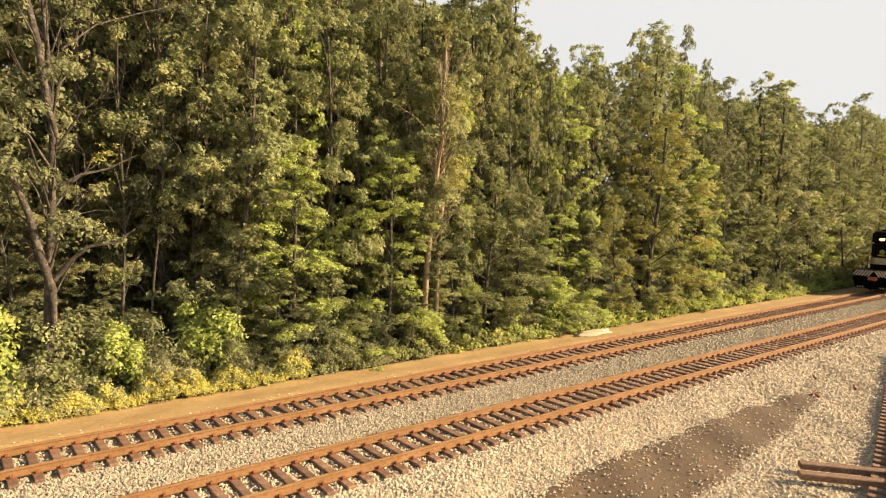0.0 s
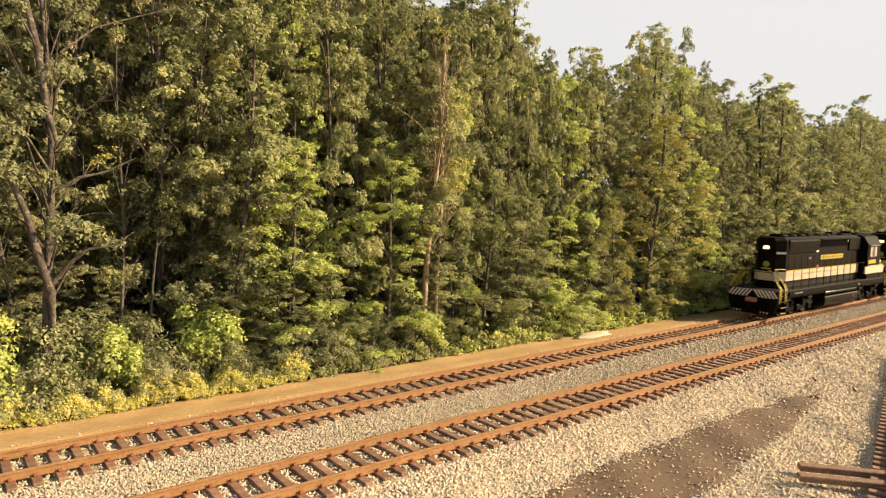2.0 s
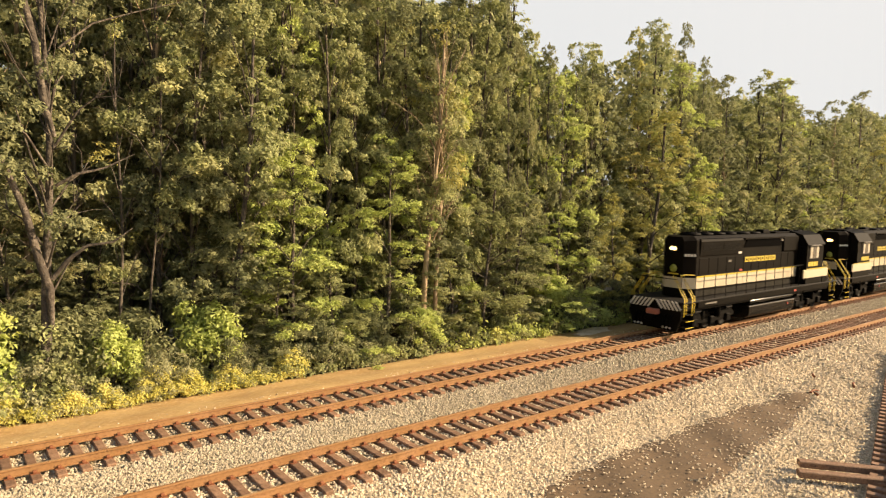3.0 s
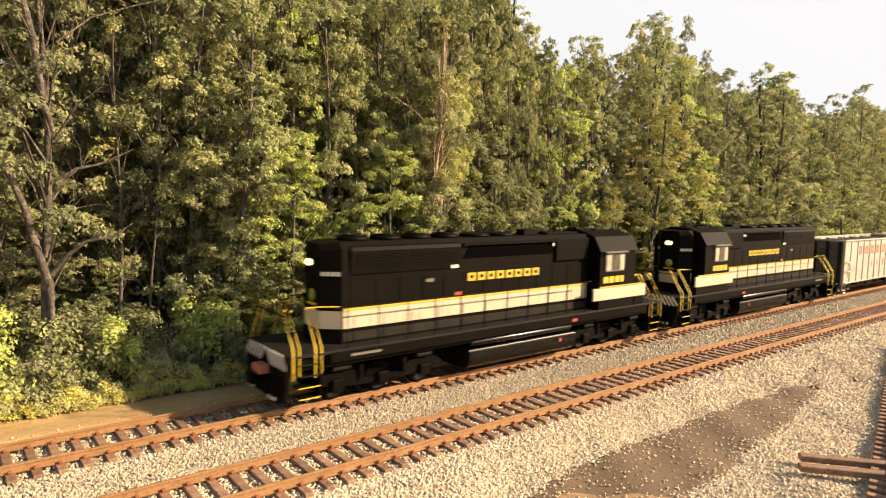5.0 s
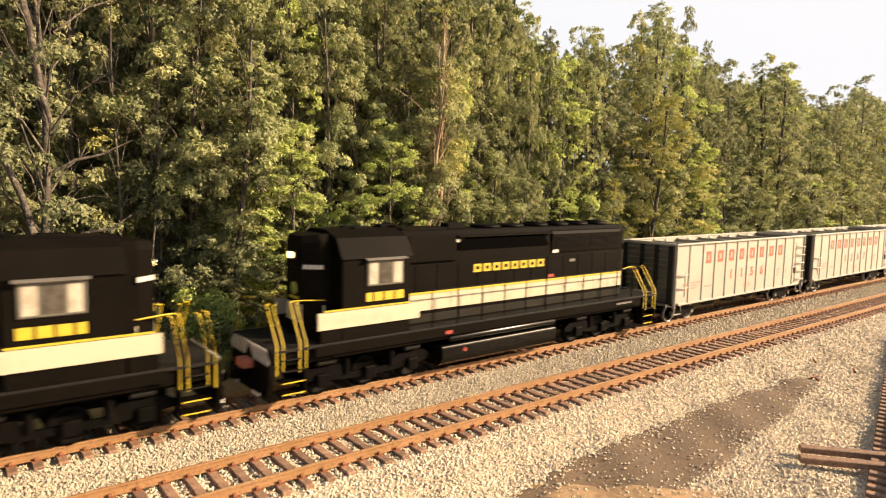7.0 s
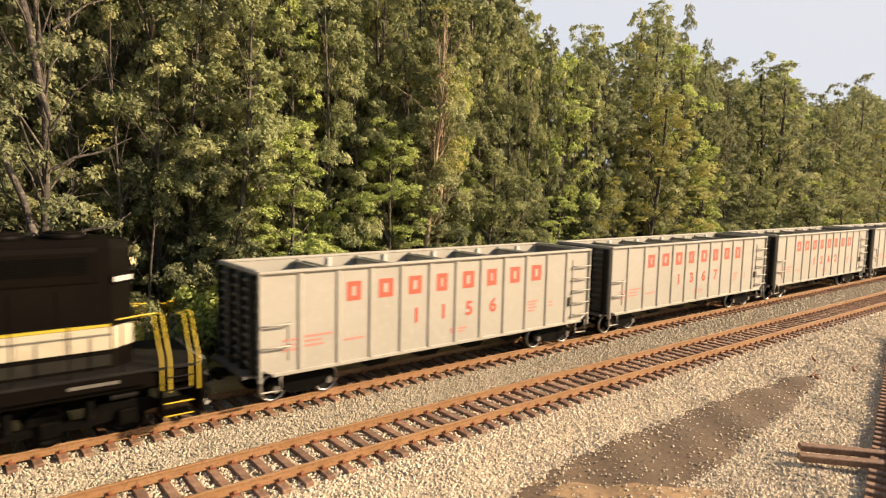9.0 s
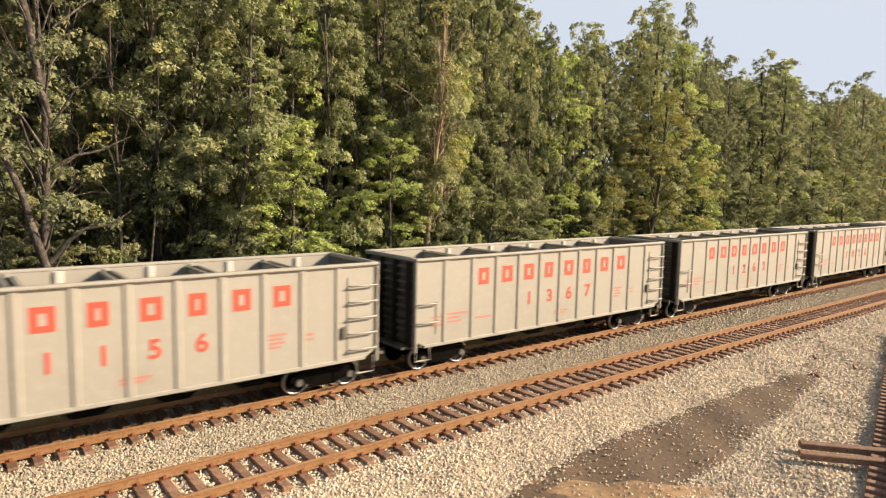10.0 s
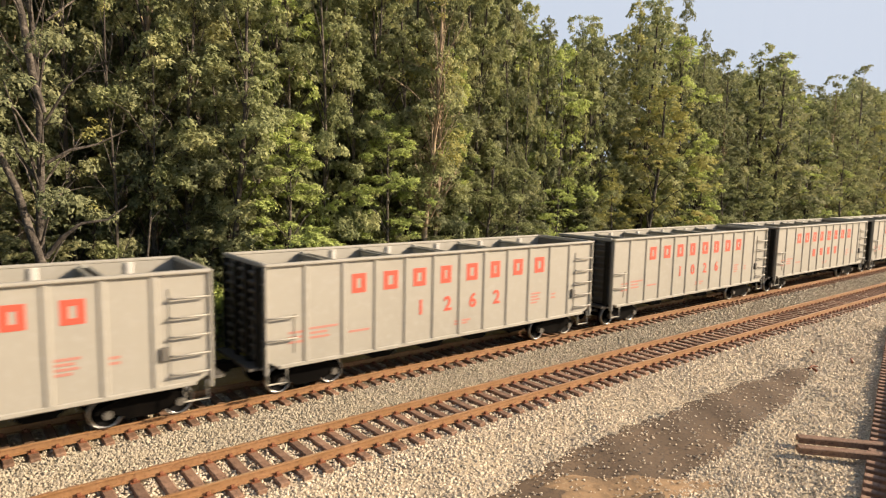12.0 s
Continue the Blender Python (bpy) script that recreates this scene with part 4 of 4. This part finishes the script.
        for e in (-1, 1):
            for x, lean_ in ((8.7, 0.0), (9.42, 0.02)):
                for off, low, top, r in ((0.0, 1.05, 3.0, 0.027), (-0.2, 1.15, 2.96, 0.022)):
                    part("grab_post", Shape().tube([(e * (x + off), s * 1.54, low), (e * (x + off), s * 1.54, 1.95), (e * (x + off + lean_), s * 0.86, top), (e * (x - 0.12 + off + lean_), s * 0.78, top + 0.03)], r, 6), YELLOW, lo, "yellow grab post")
            part("hood_handrail", Shape().tube([(e * 8.58, s * 0.78, 3.03), (e * 8.3, s * 0.86, 3.04), (e * 7.6, s * 0.97, 3.0)], 0.022, 6), YELLOW, lo, "yellow handrail")
            for k in range(4):
                st = part("step", Shape().box(min(e * 8.55, e * 9.25), max(e * 8.55, e * 9.25), min(s * 1.1, s * 1.55), max(s * 1.1, s * 1.55), 0.42 + k * 0.34, 0.46 + k * 0.34), BLACK, lo)
                part("step_edge", Shape().box(min(e * 8.55, e * 9.25), max(e * 8.55, e * 9.25), min(s * 1.55, s * 1.575), max(s * 1.55, s * 1.575), 0.43 + k * 0.34, 0.462 + k * 0.34), YELLOW if k < 2 else GREY_DECK, st, "yellow step edge" if k < 2 else "")
            part("step_side", Shape().box(min(e * 8.5, e * 8.54), max(e * 8.5, e * 8.54), min(s * 1.05, s * 1.55), max(s * 1.05, s * 1.55), 0.4, 1.7), BLACK, lo)
    for s in (-1, 1):
        for e in (-1,):
            part("sill_plate", Shape().box(min(e * 6.4, e * 7.5), max(e * 6.4, e * 7.5), min(s * 1.56, s * 1.605), max(s * 1.56, s * 1.605), 1.54, 1.62), CAR_END, lo, "bare metal sill plate")
    # cab
    cab = Shape().prism([(-1.5, 1.78), (-1.5, 4.35), (-1.15, 4.9), (-0.5, 5.11), (0.5, 5.11), (1.15, 4.9), (1.5, 4.35), (1.5, 1.78)], 4.75, 7.25, "x")
    cb = part("cab", cab, BLACK, lo)
    part("cab_roof_edge", Shape().prism([(-1.58, 4.3), (-1.2, 4.93), (-0.5, 5.15), (0.5, 5.15), (1.2, 4.93), (1.58, 4.3), (1.5, 4.3), (1.12, 4.87), (0.5, 5.08), (-0.5, 5.08), (-1.12, 4.87), (-1.5, 4.3)], 4.68, 7.32, "x"), BLACK, cb)
    for s in (-1, 1):
        part("windscreen", Shape().box(4.72, 4.74, min(s * 1.0, s * 1.42), max(s * 1.0, s * 1.42), 3.55, 4.2), DARK, cb)
        part("windscreen", Shape().box(7.26, 7.28, min(s * 1.0, s * 1.42), max(s * 1.0, s * 1.42), 3.55, 4.2), DARK, cb)
        part("antenna_mount", Shape().chamfer(5.6, 6.3, min(s * 0.2, s * 0.5), max(s * 0.2, s * 0.5), 5.05, 5.2, 0.03), DARK, cb)
    # roof gear
    for x in (-6.6, -5.3, -4.0, -2.7):
        fan = part("roof_fan", Shape().lathe([(0.1, 0.0), (0.52, 0.0), (0.55, 0.03), (0.55, 0.1), (0.5, 0.15), (0.1, 0.15)], 18), DARK, lo, at=place(x, 0, 5.01, 90))
        part("fan_cap", Shape().lathe([(0.05, 0.14), (0.4, 0.15), (0.4, 0.18), (0.05, 0.2)], 14), BLACK, fan)
    for x in (-1.2, 0.1):
        part("dynamic_brake_fan", Shape().lathe([(0.1, 0.0), (0.56, 0.0), (0.6, 0.03), (0.6, 0.1), (0.52, 0.14), (0.1, 0.14)], 18), DARK, lo, at=place(x, 0, 5.01, 90))
    part("exhaust", Shape().chamfer(1.3, 2.2, -0.25, 0.25, 5.0, 5.25, 0.04), DARK, lo)
    part("roof_rib", Shape().chamfer(2.4, 4.4, -0.5, 0.5, 5.0, 5.12, 0.03), BLACK, lo)
    horn = Shape()
    for k in range(3):
        horn.tube([(5.0, -0.2 + 0.2 * k, 5.22), (4.7, -0.2 + 0.2 * k, 5.22), (4.55, -0.2 + 0.2 * k, 5.22)], [0.03, 0.04, 0.09], 8)
    horn.box(4.9, 5.1, -0.25, 0.25, 5.04, 5.24)
    part("horn", horn, DARK, lo)
    # ends
    for e, nx in ((-1, -8.05), (1, 8.15)):
        part("headlight_box", Shape().chamfer(min(nx, nx + e * 0.1), max(nx, nx + e * 0.1), -0.34, 0.34, 4.22, 4.5, 0.03), DARK, lo)
        for s in (-1, 1):
            lamp = Shape().lathe([(0.02, 0.0), (0.1, 0.0), (0.1, 0.05), (0.02, 0.07)], 12)
            part("headlight", lamp, LAMP, lo, "lit warm headlight", at=place(nx + e * 0.1, s * 0.085, 4.36, 0, 0, 90 if e < 0 else -90))
            nb = part("number_board", Shape().chamfer(-0.36, 0.36, -0.03, 0.03, -0.11, 0.11, 0.015), DARK, lo, at=place(nx - e * 0.26, s * 0.765, 4.03, 0, 0, -s * e * 38))
            for k in range(4):
                part("number_bar", Shape().box(-0.31 + k * 0.16, -0.19 + k * 0.16, -0.04, 0.04, -0.065, 0.065), WHITE, nb)
        part("emblem", Shape().lathe([(0.02, 0.0), (0.2, 0.0), (0.2, 0.03), (0.02, 0.03)], 20), EMBLEM, lo, "round green gold emblem", at=place(nx, 0, 3.3, 0, 0, 90 if e < 0 else -90))
        part("emblem_bar", Shape().box(min(nx, nx + e * 0.03), max(nx, nx + e * 0.03), -0.3, 0.3, 2.98, 3.06), GOLD, lo)
        part("nose_stripe", Shape().box(min(nx, nx + e * 0.025), max(nx, nx + e * 0.025), -0.5, 0.5, 2.27, 2.84), CREAM, lo, "cream nose stripe")
        for s in (-1, 1):
            a0, a1 = (nx - e * 0.0, s * 0.52), (nx - e * 0.55, s * 0.955)
            part("nose_stripe", Shape().prism([(a0[0], a0[1]), (a1[0], a1[1]), (a1[0], a1[1] + s * 0.02), (a0[0] + e * 0.02, a0[1] + s * 0.01)], 2.27, 2.84, "z"), CREAM, lo, "cream nose stripe")
        pl = part("pilot", Shape().prism([(-1.5, 1.75), (-1.5, 0.95), (-1.25, 0.3), (1.25, 0.3), (1.5, 0.95), (1.5, 1.75)], min(e * 9.5, e * 9.62), max(e * 9.5, e * 9.62), "x"), BLACK, lo)
        for k in range(12):
            s = -1 if k < 6 else 1
            y0 = s * (0.02 + (k % 6) * 0.22)
            part("hazard_stripe", Shape().prism([(y0, 1.8), (y0 + s * 0.12, 1.8), (y0 + s * 0.46, 1.34), (y0 + s * 0.34, 1.34)] if k % 6 < 5 else [(y0, 1.8), (y0 + s * 0.12, 1.8), (y0 + s * 0.38, 1.45), (y0 + s * 0.34, 1.34)], min(e * 9.62, e * 9.635), max(e * 9.62, e * 9.635), "x"), WHITE, pl, "white diagonal stripe")
        part("coupler", Shape().chamfer(min(e * 9.6, e * 10.12), max(e * 9.6, e * 10.12), -0.13, 0.13, 0.78, 1.02, 0.04).chamfer(min(e * 10.0, e * 10.2), max(e * 10.0, e * 10.2), -0.2, 0.2, 0.72, 1.06, 0.05), DARK, lo)
        part("coupler_box", Shape().chamfer(min(e * 9.6, e * 9.95), max(e * 9.6, e * 9.95), -0.3, 0.3, 1.03, 1.3, 0.03), BRICK_RED, lo, "faded red coupler box")
        for k in range(6):
            y = (-1.05, -0.85, -0.65, 0.6, 0.8, 1.0)[k]
            hose = part("air_hose", Shape().tube([(e * 9.63, y, 1.1), (e * 9.85, y + 0.03, 0.8), (e * 9.78, y + 0.05, 0.5)], 0.035, 6), DARK, lo)
            part("hose_end", Shape().tube([(e * 9.78, y + 0.05, 0.5), (e * 9.76, y + 0.05, 0.4)], 0.05, 6), WHITE, hose, "pale hose coupling")
        part("end_rail", Shape().tube([(e * 9.5, -1.1, 2.9), (e * 9.5, 1.1, 2.9)], 0.022, 6), DARK, lo)
    # tank and trucks
    tank = [(1.5 - 0.09 + 0.09 * math.cos(a), 0.94 + 0.09 * math.sin(a)) for a in (math.pi / 2, 1.2, 0.8, 0.4, 0.0)] + [(1.5, 0.6), (1.44, 0.42), (1.2, 0.28)]
    part("fuel_tank", Shape().prism(tank + [(-y, z) for y, z in reversed(tank)], -2.55, 3.3, "x"), GLOSS, lo, "glossy black fuel tank")
    for s in (-1, 1):
        part("fuel_filler", Shape().tube([(2.3, s * 1.48, 0.8), (2.3, s * 1.54, 0.8)], 0.08, 10), RED, lo, "small red fuel filler")
        part("warning_plate", Shape().box(2.95, 3.25, min(s * 1.58, s * 1.6), max(s * 1.58, s * 1.6), 1.48, 1.6), RED, lo)
    for c in (-6.05, 6.05):
        tk = part("truck", Shape().chamfer(c - 2.4, c + 2.4, -0.5, 0.5, 0.7, 1.15, 0.05), DARK, lo)
        for s in (-1, 1):
            sf = Shape().prism([(c - 2.5, 0.75), (c - 2.2, 0.95), (c - 1.1, 0.95), (c - 0.85, 0.62), (c + 0.85, 0.62), (c + 1.1, 0.95), (c + 2.2, 0.95), (c + 2.5, 0.75), (c + 2.4, 0.58), (c - 2.4, 0.58)][:8] + [(c + 2.45, 0.6), (c + 0.9, 0.42), (c - 0.9, 0.42), (c - 2.45, 0.6)], min(s * 0.98, s * 1.12), max(s * 0.98, s * 1.12), "y")
            part("side_frame", sf, DARK, tk)
            for dx in (-1.7, 0, 1.7):
                part("journal_box", Shape().chamfer(c + dx - 0.22, c + dx + 0.22, min(s * 1.05, s * 1.26), max(s * 1.05, s * 1.26), 0.34, 0.74, 0.04), DARK, tk)
            for dx in (-0.85, 0.85):
                part("spring", Shape().tube([(c + dx, s * 1.1, 0.62), (c + dx, s * 1.1, 1.12)], 0.12, 8), DARK, tk)
                part("brake_cylinder", Shape().tube([(c + dx * 1.9 - 0.3, s * 1.2, 1.12), (c + dx * 1.9 + 0.3, s * 1.2, 1.12)], 0.11, 8), GREY_DECK, tk)
        for dx in (-1.7, 0, 1.7):
            wheel_set(lo, c + dx, 0.5)
    part("battery_box", Shape().chamfer(4.6, 7.6, -1.5, 1.5, 1.28, 1.7, 0.03), BLACK, lo)
    return lo


def digits_mesh(text, size):
    cu = bpy.data.curves.new("number", "FONT")
    cu.body, cu.size, cu.extrude, cu.align_x = text, size * S, 0.006 * S, "CENTER"
    cu.offset = 0.02 * size * S
    ob = bpy.data.objects.new("number", cu)
    me = bpy.data.meshes.new_from_object(ob)
    bpy.data.objects.remove(ob)
    me.materials.append(ORANGE)
    return me


RIBS = [1.32, 2.58] + [2.58 + 1.165 * k for k in range(1, 10)]
CAR_L = 14.5


def coal_car(label):
    """An open coal car: its front end is at x = 0, its length runs along x."""
    car = tagged(new("coal_car"), label, "coal car", "train")
    L_ = CAR_L
    for s in (-1, 1):
        # side sheet with tapered lower corners
        out = [(0.05, 4.0), (L_ - 0.05, 4.0), (L_ - 0.05, 1.25), (L_ - 0.5, 1.0), (0.5, 1.0), (0.05, 1.25)]
        part("side_wall", Shape().prism(out, min(s * 1.45, s * 1.52), max(s * 1.45, s * 1.52), "y"), CAR, car)
        part("top_chord", Shape().chamfer(0, L_, min(s * 1.43, s * 1.63), max(s * 1.43, s * 1.63), 3.95, 4.05, 0.03), CAR, car)
        part("side_sill", Shape().chamfer(0.45, L_ - 0.45, min(s * 1.42, s * 1.56), max(s * 1.42, s * 1.56), 0.96, 1.08, 0.02), CAR, car)
        for x in RIBS:
            part("rib", Shape().prism([(x - 0.11, s * 1.51), (x - 0.07, s * 1.57), (x + 0.07, s * 1.57), (x + 0.11, s * 1.51)], 1.05, 3.94, "z"), CAR, car)
        for x in (0.03, L_ - 0.09):
            part("corner_post", Shape().chamfer(x, x + 0.08, min(s * 1.44, s * 1.6), max(s * 1.44, s * 1.6), 0.85, 4.0, 0.015), CAR, car)
        # name, thin lines of lettering
        for k in range(8):
            w = (0.5, 0.54, 0.52, 0.46, 0.52, 0.46, 0.5, 0.52)[k]
            part("letter_block", letter_frame(RIBS[1] + 1.165 * k + 0.28, w, 0.6, 2.95, s * 1.521, s, 0.15), ORANGE, car, "orange-red letter block")
        for x, z, w in ((0.75, 1.95, 0.5), (0.75, 1.8, 0.42), (0.75, 1.66, 0.46), (1.42, 2.0, 0.95), (1.42, 1.86, 0.6), (1.42, 1.72, 0.66), (2.75, 1.72, 0.75),
                        (7.0, 1.5, 0.75), (7.0, 1.4, 0.6), (10.85, 2.1, 0.55), (10.85, 1.98, 0.42), (10.85, 1.86, 0.5), (10.85, 1.74, 0.36), (11.9, 1.98, 0.35), (11.9, 1.84, 0.35)):
            part("lettering_bar", Shape().box(x, x + w, min(s * 1.521, s * 1.531), max(s * 1.521, s * 1.531), z, z + 0.07), FADED, car)
        # ladders and grab irons
        for z in (1.86, 2.5):
            part("grab_iron", Shape().tube([(0.12, s * 1.54, z), (0.12, s * 1.68, z), (0.95, s * 1.68, z), (0.95, s * 1.54, z)], 0.028, 6), CAR, car)
        part("ladder_rail", Shape().box(0.93, 0.97, min(s * 1.515, s * 1.55), max(s * 1.515, s * 1.55), 1.4, 2.52), CAR, car)
        for z in (1.35, 1.85, 2.35, 2.85, 3.35):
            part("ladder_rung", Shape().tube([(13.45, s * 1.54, z), (13.45, s * 1.68, z), (14.35, s * 1.68, z), (14.35, s * 1.54, z)], 0.028, 6), CAR, car)
        part("ladder_rail", Shape().box(13.4, 13.44, min(s * 1.515, s * 1.55), max(s * 1.515, s * 1.55), 1.15, 3.6), CAR, car)
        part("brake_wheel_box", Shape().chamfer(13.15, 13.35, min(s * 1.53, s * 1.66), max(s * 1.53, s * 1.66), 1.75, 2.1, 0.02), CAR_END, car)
        for x in (0.1, 13.75):
            part("sill_step", Shape().tube([(x, s * 1.5, 1.05), (x, s * 1.53, 0.55), (x + 0.6, s * 1.53, 0.55), (x + 0.6, s * 1.5, 1.05)], 0.035, 6), CAR, car)
        for k in range(7):
            part("hopper_latch", Shape().chamfer(2.7 + k * 1.45, 3.1 + k * 1.45, min(s * 1.2, s * 1.45), max(s * 1.2, s * 1.45), 0.9, 0.99, 0.02), CAR_END, car)
    # floor, ends, inside dividers
    part("floor", Shape().box(0.3, L_ - 0.3, -1.45, 1.45, 1.1, 1.2), CAR_IN, car)
    for e in (0, 1):
        x = 0.06 if e == 0 else L_ - 0.12
        # wall and ribs carry the end's shade in their paint
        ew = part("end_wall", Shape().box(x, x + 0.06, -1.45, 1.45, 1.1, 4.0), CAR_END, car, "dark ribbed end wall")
        part("top_chord", Shape().chamfer(0 if e == 0 else L_ - 0.16, 0.16 if e == 0 else L_, -1.42, 1.42, 3.93, 4.06, 0.03), CAR, car)
        for k in range(10):
            z = 1.25 + k * 0.27
            xa, xb = (-0.07, 0.06) if e == 0 else (L_ - 0.06, L_ + 0.07)
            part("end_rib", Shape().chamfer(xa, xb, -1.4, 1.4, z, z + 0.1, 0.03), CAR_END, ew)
        for y in (-1.4, -0.62, 0.2, 1.2):
            part("end_post", Shape().chamfer(-0.1 if e == 0 else L_ + 0.0, 0.0 if e == 0 else L_ + 0.1, y, y + 0.24, 1.0, 3.92, 0.02), HOOD_GREY, ew, "dark upright end post")
        part("end_platform", Shape().box(-0.35 if e == 0 else L_ - 0.05, 0.05 if e == 0 else L_ + 0.35, -1.35, 1.35, 0.98, 1.06), CAR_END, car)
        part("slope_sheet", Shape().prism([(0.12, 3.2), (0.2, 3.2), (1.9, 1.2), (1.8, 1.2)] if e == 0 else [(L_ - 0.12, 3.2), (L_ - 0.2, 3.2), (L_ - 1.9, 1.2), (L_ - 1.8, 1.2)], -1.44, 1.44, "y"), CAR_IN, car)
        xa, xb = (-0.72, 0.4) if e == 0 else (L_ - 0.4, L_ + 0.72)
        part("coupler", Shape().chamfer(xa, xb, -0.12, 0.12, 0.78, 1.0, 0.03).chamfer(xa if e == 0 else xb - 0.25, xa + 0.25 if e == 0 else xb, -0.19, 0.19, 0.72, 1.04, 0.04), DARK, car)
        part("brake_hose", Shape().tube([(xa + 0.1 if e == 0 else xb - 0.1, 0.4, 0.95), (xa if e == 0 else xb, 0.45, 0.6), (xa if e == 0 else xb, 0.2, 0.5)], 0.04, 6), SILVER, car)
    for k in range(5):
        x = 2.5 + k * 2.33 + 0.1
        part("divider", Shape().prism([(-1.45, 1.9), (-1.45, 3.97), (-1.2, 3.9), (1.2, 3.9), (1.45, 3.97), (1.45, 1.9)], x, x + 0.12, "x"), CAR_IN, car)
        part("divider_cap", Shape().chamfer(x - 0.14, x + 0.26, -1.42, 1.42, 3.84, 3.9, 0.015), CAR_CAP, car, "flat grey cap of a divider")
        for s in (-1, 1):
            part("inside_gusset", Shape().prism([(x + 1.1, s * 1.45), (x + 1.35, s * 1.45), (x + 1.3, s * 1.36), (x + 1.15, s * 1.36)], 3.5, 3.95, "z"), WHITE, car)
    part("centre_sill", Shape().box(0.3, L_ - 0.3, -0.3, 0.3, 0.82, 1.1), DARK, car)
    for k in range(4):
        x = 3.3 + k * 2.1
        part("hopper_bay", Shape().prism([(x, 1.1), (x + 1.9, 1.1), (x + 1.3, 0.62), (x + 0.6, 0.62)], -1.1, 1.1, "y"), DARK, car)
    for c in (1.62, L_ - 1.62):
        tk = part("truck", Shape().chamfer(c - 0.3, c + 0.3, -1.0, 1.0, 0.5, 0.8, 0.05), DARK, car)
        for s in (-1, 1):
            part("side_frame", Shape().prism([(c - 1.15, 0.45), (c - 1.1, 0.62), (c - 0.5, 0.8), (c + 0.5, 0.8), (c + 1.1, 0.62), (c + 1.15, 0.45), (c + 0.7, 0.4), (c + 0.35, 0.22), (c - 0.35, 0.22), (c - 0.7, 0.4)], min(s * 0.9, s * 1.04), max(s * 0.9, s * 1.04), "y"), DARK, tk)
            for dx in (-0.875, 0.875):
                part("bearing_cap", Shape().tube([(c + dx, s * 1.0, 0.43), (c + dx, s * 1.12, 0.43)], 0.11, 10), CAR_END, tk)
        for dx in (-0.875, 0.875):
            wheel_set(car, c + dx, 0.42, True)
    return car


first_engine = locomotive("black diesel locomotive with cream stripe, lit headlight, long hood leading")
second_engine = copy_thing(first_engine, place(32.35, FAR_Y, 0, 0, 0, 180))
tagged(second_engine, "black diesel locomotive with cream stripe, cab end leading")
cars = [coal_car("pale grey open coal car with orange-red lettering, empty")]
for k in range(1, 8):
    cars.append(copy_thing(cars[0], place(43.5 + 15.92 * k, FAR_Y, 0)))
for car, text in zip(cars, ("1156", "1367", "1262", "1026")):
    for k, ch in enumerate(text):
        x = RIBS[1] + 1.165 * (k + 2) + 0.6
        me = digits_mesh(ch, 0.7)
        part("number", me, None, car, at=place(x, -1.53, 1.98, 90, 0, 0))
for car in cars[4:]:
    for k in range(4):
        x = RIBS[1] + 1.165 * (k + 2) + 0.42
        part("number_bar", Shape().box(x, x + 0.36, -1.535, -1.521, 1.98, 2.45), ORANGE, car)

# where the first engine's headlight is along the track, by the second
RUN = [(0, 61.3), (1.5, 45.94), (3, 30.23), (4.25, 17.06), (5.5, 3.9), (7, -11.85), (8.5, -27.6), (10, -43.4), (11, -53.9), (12, -64.45)]


def run_at(t):
    return float(np.interp(t, *zip(*RUN)))


def motions():
    """The train rolls past, with its wheels turning."""
    trains = [(first_engine, 8.1, 0), (second_engine, 28.68, 180)] + [(car, 39.72 + 15.92 * k, 0) for k, car in enumerate(cars)]
    times = [i / 30 for i in range(361)]
    for thing, off, turn in trains:
        walk(thing, [(t, place(x + off, FAR_Y, 0, 0, 0, turn)) for t, x in RUN])
        for ws in [c for c in thing.children if c.name.startswith("wheelset")]:
            radius = 0.5 if turn or thing is first_engine else 0.42
            x0, y0, z0 = ws.matrix_basis.translation
            sign = -1 if turn else 1
            walk(ws, [(t, Matrix.Translation((x0, y0, z0)) @ Matrix.Rotation(sign * (run_at(t) - 61.3) / radius, 4, "Y")) for t in times])


motions()
